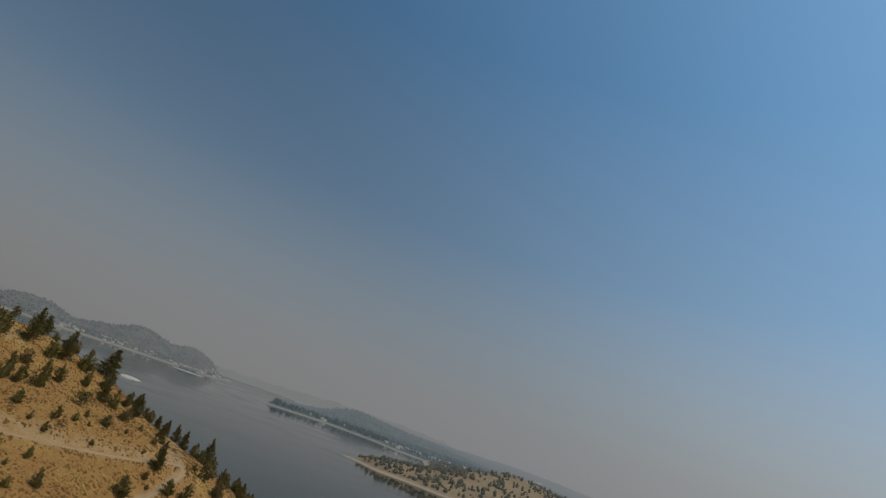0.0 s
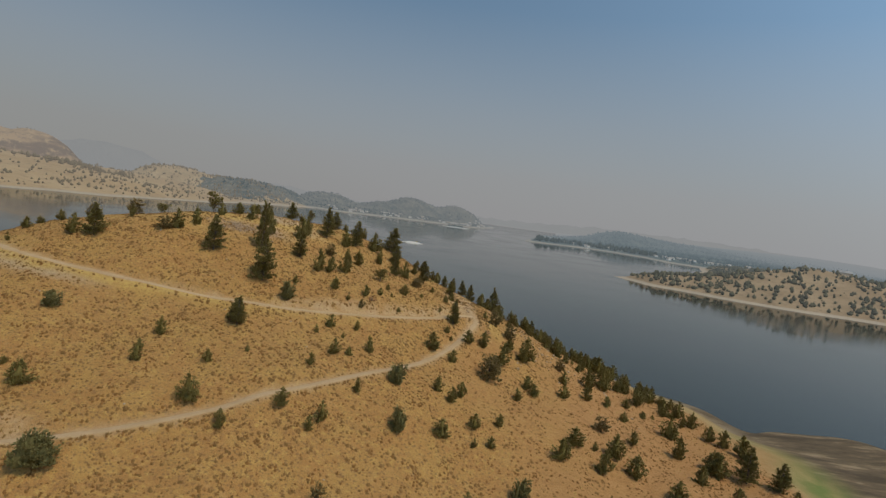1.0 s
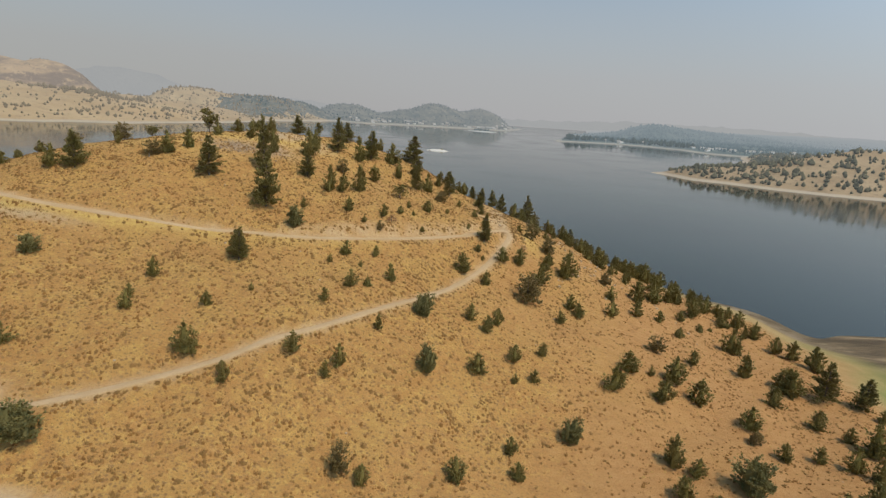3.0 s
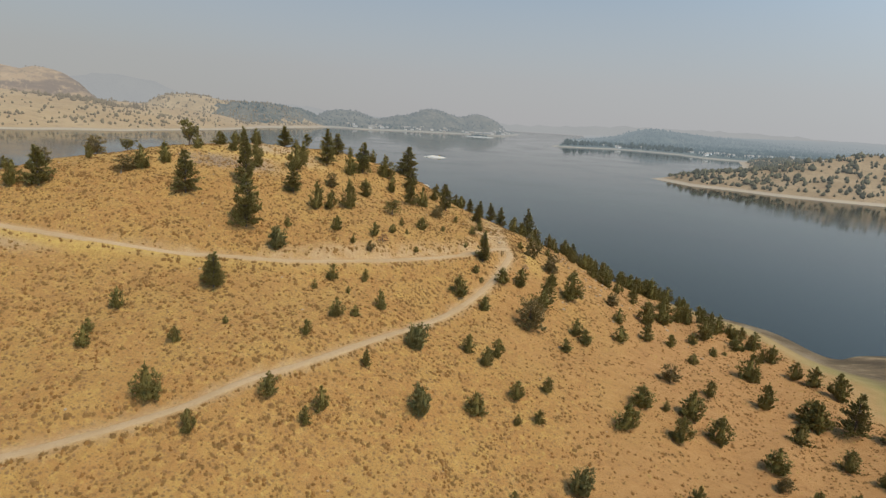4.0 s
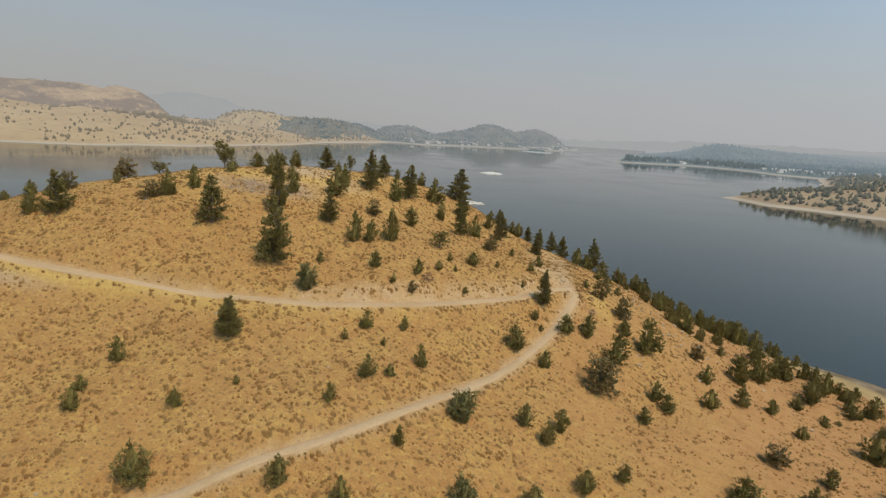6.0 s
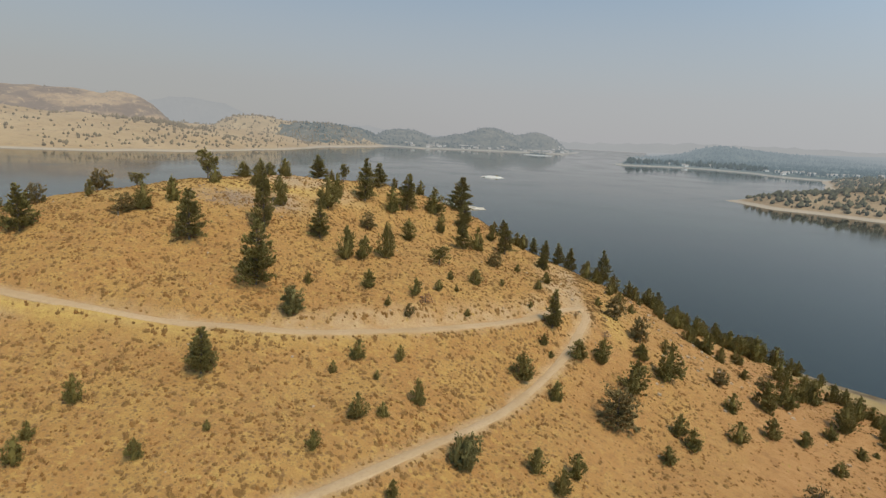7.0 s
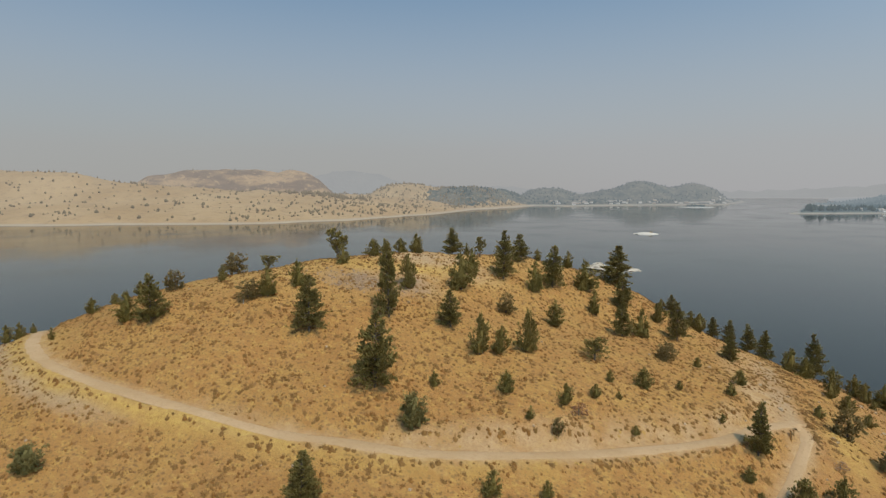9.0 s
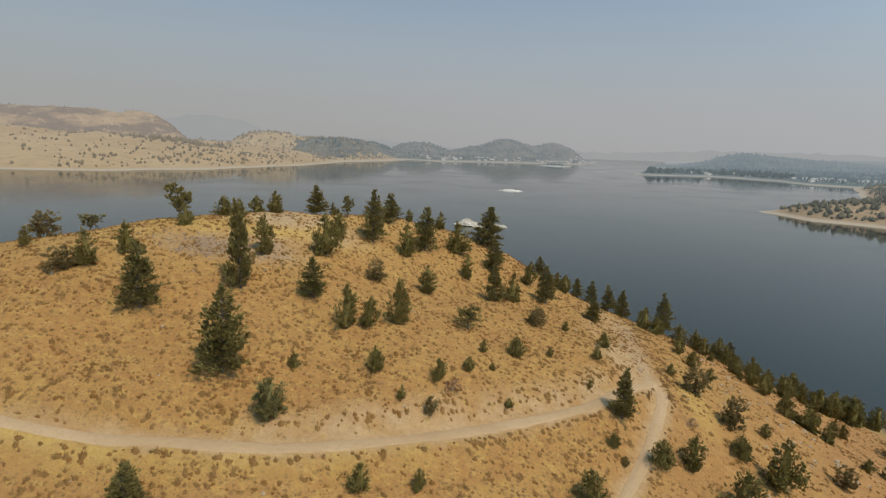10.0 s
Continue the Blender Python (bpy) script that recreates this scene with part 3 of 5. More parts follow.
# ---- trees of the hill ----
def make_foliage(name, low, high, tint):
    """Needles: the clumps vary one by one, and the trees by tint; some light passes through the sprays."""
    m, n, l, b = material(name, 0.7, 0.2)
    g = n.new("ShaderNodeNewGeometry")
    o = n.new("ShaderNodeObjectInfo")
    c = ramp(n, l, g.outputs["Random Per Island"], [(0.0, low), (0.6, high), (1.0, tint)])
    c = blend(n, l, ramp(n, l, o.outputs["Random"], [(0.0, grey(0)), (1.0, grey(0.6))]), c, tint)
    c = blend(n, l, ramp(n, l, noise_node(n, l, 3.0, 3, 0.6), [(0.4, grey(0)), (0.7, grey(0.4))]), c, low)
    l.new(c, b.inputs["Base Color"])
    through_leaf, mix = n.new("ShaderNodeBsdfTranslucent"), n.new("ShaderNodeMixShader")
    l.new(c, through_leaf.inputs["Color"])
    mix.inputs["Fac"].default_value = 0.45
    l.new(b.outputs[0], mix.inputs[1])
    l.new(through_leaf.outputs[0], mix.inputs[2])
    l.new(mix.outputs[0], n["Material Output"].inputs["Surface"])
    return m


JUNIPER = make_foliage("juniper_needles", (0.160, 0.129, 0.037), (0.273, 0.207, 0.055), (0.245, 0.173, 0.054))
BLUE_JUNIPER = make_foliage("blue_juniper_needles", (0.166, 0.139, 0.049), (0.266, 0.213, 0.073), (0.222, 0.178, 0.064))
PINE = make_foliage("pine_needles", (0.156, 0.125, 0.037), (0.261, 0.198, 0.054), (0.214, 0.158, 0.050))
THIN = make_foliage("thin_juniper_needles", (0.186, 0.136, 0.052), (0.270, 0.190, 0.067), (0.279, 0.183, 0.068))
BARK = make_plain("grey_bark", (0.09, 0.065, 0.045), (0.20, 0.15, 0.11), 6.0, bump_size=0.03)


def mesh_object(name, verts, faces, mat, parent=None, label="", smooth=False):
    me = bpy.data.meshes.new(name)
    me.from_pydata(verts, [], faces)
    if smooth:
        me.polygons.foreach_set("use_smooth", [True] * len(faces))
    me.materials.append(mat)
    ob = new(name, me)
    if parent:
        ob.parent = parent
    if label:
        tagged(ob, label)
    return ob


def plume(verts, faces, root, tip, wide, rng):
    """A spindle of needles from root to tip, with a ragged waist."""
    root, tip = V3(root), V3(tip)
    way = tip - root
    side = way.orthogonal().normalized()
    other = way.cross(side).normalized()
    k = len(verts)
    verts.append(tuple(root))
    turn = rng.uniform(0, 6.28)
    for n in range(3):
        a = turn + n * 2.094 + rng.uniform(-0.4, 0.4)
        p = root + way * rng.uniform(0.3, 0.6) + (side * math.cos(a) + other * math.sin(a)) * wide * rng.uniform(0.7, 1.3)
        verts.append(tuple(p))
    verts.append(tuple(tip))
    for n in range(3):
        a, b = k + 1 + n, k + 1 + (n + 1) % 3
        faces.extend(((k, b, a), (a, b, k + 4)))


def stem(verts, faces, pts, radii, sides=6):
    k = len(verts)
    for (x, y, z), r in zip(pts, radii):
        for n in range(sides):
            a = 6.283 * n / sides
            verts.append((x + r * math.cos(a), y + r * math.sin(a), z))
    for j in range(len(pts) - 1):
        for n in range(sides):
            a, b = k + j * sides + n, k + j * sides + (n + 1) % sides
            faces.append((a, b, b + sides, a + sides))


def fitted(verts, whole):
    """The crown brought to 1 high and 1 wide, as the list of trees counts them."""
    p = np.array(verts)
    r = np.percentile(np.hypot(p[:, 0], p[:, 1]), 96.5)
    p[:, :2] *= 0.5 / r
    p[:, 2] *= 1.0 / np.percentile(p[:, 2], 99.7) if whole else 1.0
    return p.tolist()


def crown_radius(s, shape):
    """Half width of a crown 2 wide at height s from 0 to 1."""
    if shape == "round":
        return max(0.0, 1 - abs((s - 0.38) / 0.64) ** 2.3) ** 0.5
    return min(1.0, 0.62 + 2.0 * s) * max(0.0, 1 - max(0.0, (s - 0.16) / 0.86) ** 1.3) ** 0.9


def spires_of(rng, shape):
    """The leaders of a juniper: offset x, y, foot, top and half width of each."""
    if shape == "round":
        out = [(0, 0, 0.0, 0.9, 0.40)]
        for k in range(rng.randint(6, 8)):
            a, d = rng.uniform(0, 6.283), rng.uniform(0.14, 0.30)
            out.append((d * math.cos(a), d * math.sin(a), rng.uniform(-0.02, 0.15), rng.uniform(0.55, 1.0) - 0.5 * d, rng.uniform(0.17, 0.26)))
        return out
    out = [(rng.uniform(-0.02, 0.02), rng.uniform(-0.02, 0.02), 0.0, 1.0, rng.uniform(0.40, 0.46))]
    for k in range(rng.randint(2, 4)):
        a, d = rng.uniform(0, 6.283), rng.uniform(0.14, 0.27)
        out.append((d * math.cos(a), d * math.sin(a), rng.uniform(-0.03, 0.06), rng.uniform(0.36, 0.72) - 0.4 * d, rng.uniform(0.15, 0.23)))
    return out


def bough(v, f, root, a, long, rng, count, big=1.0):
    """A limb's spray: plumes that fan outward and up round the end of one limb."""
    rise = rng.uniform(0.05, 0.55) * long
    for _ in range(count):
        u = rng.uniform(0.3, 1.0) ** 0.7
        b = a + rng.gauss(0, 0.24)
        base = (root[0] + long * u * math.cos(b), root[1] + long * u * math.sin(b), root[2] + rise * u + rng.uniform(-0.02, 0.03))
        size = rng.uniform(0.04, 0.10) * big
        out, up = rng.uniform(0.25, 1.0), rng.uniform(0.25, 1.0)
        tip = (base[0] + size * out * math.cos(b), base[1] + size * out * math.sin(b), base[2] + size * up)
        plume(v, f, base, tip, size * rng.uniform(0.26, 0.46), rng)


def spreading(seed, foliage, name="juniper"):
    """An old tree 1 high and 1 wide: a bare forked trunk under an open rounded crown."""
    rng = random.Random(seed)
    root = new(name)
    v, f = [], []
    stem(v, f, [(0, 0, -0.06), (0.01, 0.01, 0.2), (0.03, 0, 0.42), (0.02, 0.02, 0.75)], (0.045, 0.034, 0.026, 0.008))
    for k in range(5):
        a, z = 1.257 * k + rng.uniform(-0.4, 0.4), rng.uniform(0.18, 0.36)
        stem(v, f, [(0, 0, z), (0.12 * math.cos(a), 0.12 * math.sin(a), z + 0.12), (0.27 * math.cos(a), 0.27 * math.sin(a), z + 0.3)], (0.028, 0.02, 0.006), 5)
    mesh_object("trunk", v, f, BARK, root, smooth=True)
    v, f = [], []
    for k in range(13):
        a, d = 2.4 * k, 0.34 * (k / 12) ** 0.5
        cx, cy, cz, size = d * math.cos(a), d * math.sin(a), rng.uniform(0.30, 0.80) - 0.25 * d, rng.uniform(0.19, 0.25)
        for _ in range(9):
            b, up = rng.uniform(0, 6.283), rng.uniform(-0.6, 0.9)
            bough(v, f, (cx, cy, cz + size * 0.8 * up), b, size * (1 - 0.6 * up * up) * rng.uniform(0.7, 1.25), rng, 11, 0.9)
    mesh_object("crown", fitted(v, True), f, foliage, root)
    return root


def juniper(seed, shape, foliage, count, gaps=0.0, name="juniper"):
    """A juniper 1 high and 1 wide: a short trunk, several ragged leaders with dim hearts and a coat of upright plumes."""
    rng = random.Random(seed)
    root = new(name)
    v, f = [], []
    lean = rng.uniform(-0.04, 0.04)
    stem(v, f, [(0, 0, -0.08), (0.01, 0, 0.12), (lean, 0, 0.45), (lean, lean, 0.8)], (0.05, 0.038, 0.026, 0.008))
    mesh_object("trunk", v, f, BARK, root, smooth=True)
    v, f = [], []
    spires = spires_of(rng, shape)
    whole = sum((t - b) * r for _, _, b, t, r in spires)
    for sx, sy, low, top, wide in spires:
        tall = top - low
        wave = [(rng.uniform(0, 6.28), rng.randint(2, 5)) for _ in range(3)]

        def reach(a, s):
            return wide * crown_radius(s, shape) * (1 + sum(0.11 * math.sin(k * a + p + 6 * s) for p, k in wave))

        rings, around = 6, 7
        if gaps < 0.1:
            base = len(v)
            for k in range(rings):
                s = 0.04 + 0.80 * k / (rings - 1)
                for n in range(around):
                    a = 6.283 * n / around
                    r = reach(a, s) * rng.uniform(0.25, 0.5) * (1 - gaps)
                    v.append((sx + r * math.cos(a), sy + r * math.sin(a), low + tall * s + rng.uniform(-0.02, 0.02)))
            for k in range(rings - 1):
                for n in range(around):
                    a, b = base + k * around + n, base + k * around + (n + 1) % around
                    f.append((a, b, b + around, a + around))
        for _ in range(max(4, int(count * tall * wide / whole))):
            s = rng.random() ** 1.15 * 0.97
            a = rng.uniform(0, 6.283)
            if gaps and math.sin(3 * a + 9 * s + seed) > 1.3 - 1.5 * gaps:
                continue
            bough(v, f, (sx, sy, low + tall * s * 0.9), a, reach(a, s) * rng.choice((0.93, 0.98, 1.0, 1.03, 1.08) if shape == "round" else (0.88, 0.96, 1.0, 1.04, 1.15)), rng, 12, 0.67 + 0.55 * (1 - s))
        for _ in range(6):
            a = rng.uniform(0, 6.283)
            foot = (sx + 0.03 * math.cos(a), sy + 0.03 * math.sin(a), low + tall * rng.uniform(0.82, 0.93))
            plume(v, f, foot, (foot[0] + 0.02 * math.cos(a), foot[1] + 0.02 * math.sin(a), foot[2] + rng.uniform(0.07, 0.12)), rng.uniform(0.014, 0.024), rng)
    mesh_object("crown", fitted(v, True), f, foliage, root)
    return root


def pine(seed, foliage, name="pine"):
    """A ragged pine 1 high and 1 wide: trunk, drooping limbs in uneven tiers, sprays of needles with gaps."""
    rng = random.Random(seed)
    root = new(name)
    v, f = [], []
    stem(v, f, [(0, 0, -0.05), (0, 0, 0.3), (0.01, 0.01, 0.7), (0, 0, 0.96)], (0.035, 0.026, 0.015, 0.004))
    mesh_object("trunk", v, f, BARK, root, smooth=True)
    wood_v, wood_f = [], []
    v, f = [], []
    s, low = rng.uniform(0.05, 0.12), 0
    while s < 0.97:
        wide = 0.5 * (1 - ((s - 0.08) / 0.95) ** 1.5 if s > 0.08 else 0.85) * rng.uniform(0.78, 1.15)
        limbs = rng.randint(4, 7) if s < 0.8 else 4
        for n in range(limbs):
            a = rng.uniform(0, 6.283)
            long = max(0.05, wide * rng.uniform(0.55, 1.1))
            rise = rng.uniform(-0.12, 0.35) * long
            end = (long * math.cos(a), long * math.sin(a), s + rise)
            wood = len(wood_v)
            wood_v.extend([(0, 0, s - 0.008), (0.006, 0, s + 0.008), (-0.006, 0.006, s + 0.008), end])
            wood_f.extend([(wood, wood + 1, wood + 3), (wood + 1, wood + 2, wood + 3), (wood + 2, wood, wood + 3)])
            for k in range(max(8, int(82 * long))):
                u = rng.uniform(0.22, 1.0)
                spread = 0.30 * long * (1.1 - 0.5 * u)
                base = (end[0] * u + rng.gauss(0, spread) * 0.6, end[1] * u + rng.gauss(0, spread) * 0.6, s + rise * u + rng.uniform(-0.018, 0.022))
                size = rng.uniform(0.04, 0.085)
                b = a + rng.uniform(-0.9, 0.9)
                tip = (base[0] + size * math.cos(b), base[1] + size * math.sin(b), base[2] + size * rng.uniform(0.1, 0.75))
                plume(v, f, base, tip, size * rng.uniform(0.2, 0.34), rng)
        s += rng.uniform(0.032, 0.055)
    for k in range(26):
        z = rng.uniform(0.86, 1.0)
        size = rng.uniform(0.04, 0.07)
        a = rng.uniform(0, 6.283)
        r = 0.10 * (1.02 - z)
        plume(v, f, (r * math.cos(a), r * math.sin(a), z - 0.05), (2 * r * math.cos(a), 2 * r * math.sin(a), z), size * 0.35, rng)
    tagged(mesh_object("branchwork", wood_v, wood_f, BARK, root, "thin grey limbs"), kind="stuff")
    mesh_object("crown", fitted(v, True), f, foliage, root)
    return root


# each tree: x, y, height and width in metres
PINES_FOOT = [
    (-39.6, 88.1, 6.3, 4.0), (87.9, 89.1, 7.2, 4.5), (-40.6, 90.1, 4.8, 3.3), (81.1, 91.3, 9.0, 5.3),
    (-40.2, 107.1, 10.7, 6.2), (-81.9, 108.0, 8.1, 5.2), (-55.0, 113.5, 9.0, 5.5), (9.7, 120.0, 7.3, 3.5),
    (-44.7, 121.4, 12.9, 4.0), (-34.9, 124.1, 6.1, 4.0), (-8.7, 144.7, 6.9, 3.8),
    (-31.9, 148.0, 9.7, 4.9), (-22.8, 152.9, 8.5, 4.6),
]
PINES_LOW = [
    (-44.7, 153.3, 5.8, 4.4), (1.2, 155.1, 7.6, 4.2), (10.7, 155.7, 5.0, 3.2), (-30.8, 158.4, 6.1, 4.3),
    (-9.3, 160.3, 6.8, 4.3), (28.5, 171.0, 9.6, 4.0), (16.2, 171.0, 6.1, 3.4), (19.6, 172.1, 6.4, 3.5),
    (12.6, 172.5, 5.4, 2.9), (9.4, 172.8, 4.8, 3.1), (-11.4, 173.0, 9.3, 7.2), (44.8, 174.5, 5.6, 2.9),
    (1.0, 176.0, 4.6, 2.9),
]
ROUND_JUNIPERS = [
    (-56.0, 34.3, 3.3, 4.0), (-55.4, 50.0, 5.4, 6.1), (47.3, 58.6, 6.1, 5.9), (21.6, 65.9, 4.1, 3.5),
    (-2.7, 71.7, 4.4, 3.5), (-74.9, 82.9, 3.4, 3.7), (-3.8, 84.7, 4.4, 3.9), (-32.8, 103.8, 4.6, 3.8),
    
]
JUNIPERS_FOOT = [
    (1.4, 49.0, 2.2, 2.2), (26.7, 52.0, 2.8, 3.0), (-10.8, 52.7, 3.1, 2.4), (40.8, 55.1, 2.1, 1.9),
    (2.3, 55.7, 3.6, 3.3), (60.5, 56.3, 3.2, 2.6), (62.9, 56.4, 2.9, 2.3), (66.1, 56.5, 5.1, 4.8),
    (36.6, 56.9, 4.0, 3.3), (11.7, 58.0, 2.8, 2.4), (40.5, 61.6, 3.2, 2.7), (-33.0, 61.8, 3.4, 2.0),
    (11.1, 61.9, 2.9, 2.1), (37.5, 63.5, 5.8, 3.3), (-67.7, 63.7, 4.4, 4.0), (72.7, 64.6, 4.6, 3.4),
    (-40.1, 65.5, 5.0, 4.0), (-18.6, 66.2, 2.9, 2.0), (70.0, 67.1, 4.6, 3.4), (-73.1, 67.7, 1.5, 1.5),
    (-16.8, 68.3, 3.9, 2.4), (-24.5, 68.6, 3.5, 2.8), (58.9, 68.9, 3.2, 2.6), (65.4, 69.4, 3.2, 2.4),
]
JUNIPERS_LOW = [
    (-52.9, 72.6, 3.4, 2.4), (77.7, 72.7, 5.9, 5.0), (12.9, 74.9, 1.9, 1.4), (6.1, 75.3, 4.0, 3.4),
    (-40.7, 75.3, 2.6, 2.0), (-53.9, 75.8, 2.3, 1.8), (75.6, 76.0, 3.2, 2.6), (16.6, 76.1, 2.6, 2.0),
    (57.4, 77.0, 4.4, 3.9), (-11.6, 77.2, 2.9, 1.7), (-34.5, 79.8, 1.4, 1.0), (13.3, 79.9, 3.3, 2.8),
    (72.3, 80.2, 4.0, 3.7), (42.0, 80.3, 4.8, 3.8), (-21.8, 80.5, 2.7, 2.0), (32.5, 80.5, 4.8, 4.4),
    (-52.5, 81.4, 3.8, 2.2), (50.2, 82.7, 5.0, 4.2), (19.1, 83.7, 3.0, 2.1), (88.7, 84.5, 3.3, 2.6),
    (8.5, 85.9, 3.6, 2.6), (67.2, 86.5, 4.3, 3.8), (-18.0, 86.7, 3.4, 2.8), (37.3, 87.4, 4.2, 4.3),
]
JUNIPERS_MIDDLE = [
    (47.1, 87.4, 5.3, 4.5), (5.4, 87.9, 3.5, 2.7), (42.4, 88.0, 1.9, 1.6), (-15.0, 88.2, 2.2, 1.7),
    (10.8, 89.6, 3.6, 2.5), (-11.0, 92.4, 3.7, 2.1), (75.0, 92.6, 5.9, 4.5), (-23.5, 94.2, 1.9, 1.3),
    (74.8, 94.7, 5.4, 5.5), (-17.4, 95.1, 1.4, 1.1), (55.2, 97.2, 3.5, 2.9), (67.3, 98.0, 5.8, 3.3),
    (-20.9, 98.2, 3.0, 2.5), (25.8, 99.4, 2.7, 2.4), (-14.8, 100.0, 2.5, 1.5), (-98.7, 103.1, 2.2, 1.2),
    (9.4, 103.8, 3.1, 2.4), (-112.3, 104.4, 3.3, 2.5), (30.9, 104.5, 3.3, 2.8), (4.1, 106.3, 4.4, 3.6),
    (-111.9, 106.3, 3.1, 2.1), (29.6, 106.9, 3.6, 2.8), (-86.7, 107.3, 5.1, 3.4), (-109.6, 107.4, 1.9, 1.1),
]
JUNIPERS_UPPER = [
    (90.5, 108.2, 6.1, 4.7), (-18.8, 109.7, 1.9, 1.2), (40.7, 110.6, 3.9, 3.5), (70.9, 110.8, 6.5, 5.0),
    (-32.6, 110.8, 2.2, 1.7), (58.3, 111.6, 2.7, 2.4), (-100.7, 112.2, 2.9, 2.4), (23.3, 112.7, 5.8, 5.5),
    (87.6, 113.0, 5.1, 3.8), (-22.8, 113.5, 3.3, 2.5), (9.1, 113.6, 1.4, 1.2), (13.7, 114.5, 3.6, 3.3),
    (-14.9, 114.7, 3.1, 2.3), (7.9, 115.0, 2.1, 1.7), (-5.7, 115.2, 1.4, 1.2), (-99.0, 115.7, 1.6, 1.2),
    (85.0, 115.8, 4.5, 3.4), (48.7, 115.9, 4.0, 3.2), (-100.6, 116.8, 2.1, 1.8), (18.5, 117.2, 4.4, 3.2),
    (55.3, 117.4, 3.2, 2.6), (-11.2, 117.9, 2.0, 1.8), (-66.6, 118.7, 5.3, 3.4), (42.9, 119.3, 3.6, 3.2),
]
JUNIPERS_HIGH = [
    (-97.1, 119.7, 2.8, 2.6), (31.1, 119.8, 7.1, 4.7), (-28.7, 119.8, 6.4, 3.2), (-8.1, 120.1, 1.2, 1.0),
    (67.6, 120.5, 2.0, 1.8), (-25.8, 121.1, 4.4, 2.8), (26.9, 122.3, 3.1, 2.6), (83.6, 123.1, 4.8, 3.5),
    (-9.6, 123.2, 1.9, 1.3), (-21.9, 123.4, 6.9, 3.3), (-63.4, 123.4, 4.7, 2.8), (27.0, 123.5, 2.8, 2.3),
    (5.8, 124.2, 1.4, 1.2), (-81.2, 124.3, 3.1, 2.0), (64.1, 124.8, 3.0, 2.6), (-4.7, 125.7, 3.0, 2.8),
    (76.1, 126.7, 3.0, 2.5), (52.6, 127.2, 6.2, 4.5), (0.3, 128.2, 1.4, 1.1), (69.0, 129.0, 5.8, 4.0),
    (82.3, 129.3, 5.3, 3.6), (7.6, 130.9, 2.1, 1.6), (-45.3, 131.0, 6.1, 3.4), (34.0, 132.0, 2.3, 1.9),
]
JUNIPERS_CREST = [
    (59.5, 133.2, 7.3, 5.1), (-60.9, 134.8, 3.9, 2.8), (-52.6, 137.1, 4.8, 3.2), (-37.4, 137.2, 6.8, 5.3),
    (9.7, 137.6, 2.5, 2.0), (-19.9, 137.9, 4.6, 3.2), (21.3, 138.8, 2.1, 1.7), (78.0, 139.2, 5.2, 3.9),
    (3.8, 141.0, 1.9, 1.4), (70.0, 142.2, 5.8, 4.4), (-58.8, 143.8, 3.7, 3.5), (-37.7, 144.5, 5.3, 3.3),
    (43.2, 144.8, 4.1, 3.0), (47.4, 145.2, 4.8, 3.7), (30.3, 146.1, 2.3, 1.9), (-54.0, 146.8, 3.1, 3.0),
    (-25.4, 147.8, 5.9, 3.7), (-5.6, 148.1, 5.4, 3.3), (-51.0, 148.1, 4.1, 3.0), (28.2, 149.4, 3.1, 2.7),
    (-14.3, 150.9, 5.0, 2.4), (26.6, 153.0, 3.3, 2.3), (43.4, 154.2, 4.4, 3.4), (-41.9, 155.2, 2.7, 1.5),
]
JUNIPERS_BACK = [
    (60.2, 156.8, 3.0, 2.4), (-16.9, 159.1, 6.5, 5.0), (41.5, 160.7, 2.5, 2.0), (-2.1, 162.1, 5.0, 3.2),
    (29.5, 162.6, 4.8, 3.5), (25.2, 164.4, 4.2, 3.5), (-28.2, 165.5, 2.8, 2.0), (23.1, 165.7, 4.8, 3.6),
    (6.4, 169.4, 4.1, 2.9), (-22.1, 169.8, 4.0, 2.7), (40.9, 171.1, 4.8, 3.6), (4.7, 171.3, 3.6, 2.8),
    (6.8, 172.9, 4.1, 2.3), (72.6, 173.8, 6.8, 4.9), (65.1, 173.9, 5.4, 4.3), (50.9, 176.5, 5.1, 3.4),
    (79.4, 176.6, 5.8, 4.5), (69.6, 194.8, 6.1, 4.4),
]
THIN_JUNIPERS = [
    (-14.1, 53.6, 5.1, 3.1), (56.1, 72.5, 2.8, 2.6), (47.7, 99.3, 4.1, 4.0), (19.0, 103.9, 6.0, 6.6),
    (-15.1, 109.7, 2.3, 1.6), (-69.7, 117.2, 3.4, 4.3), (-89.2, 120.5, 4.0, 3.6), (43.6, 127.5, 3.6, 3.1),
    (28.0, 128.5, 5.2, 3.6), (-83.2, 130.8, 4.5, 4.7), (24.0, 135.0, 4.4, 4.2), (-28.4, 135.8, 3.7, 3.1),
    (-1.3, 138.7, 3.4, 3.6), (57.3, 137.8, 2.8, 3.6),
]
SPREADING = [(-65.0, 139.5, 6.4, 5.0), (-77.4, 133.3, 3.0, 3.6), (-12.2, 128.5, 3.6, 4.4), (-38.9, 155.0, 4.4, 2.8)]
JUNIPERS_SHORE = [
    (69.2, 154.6, 5.4, 3.9), (82.4, 171.1, 4.4, 3.3), (75.8, 155.3, 3.6, 3.4), (85.5, 165.9, 3.4, 2.6),
    (77.1, 147.2, 4.4, 3.5), (79.2, 146.0, 4.2, 2.8), (76.2, 136.8, 4.4, 2.8), (82.6, 141.8, 3.0, 3.0),
    (85.0, 139.8, 3.6, 3.2), (52.1, 135.8, 2.4, 2.0), (60.6, 160.2, 2.6, 1.7),
]
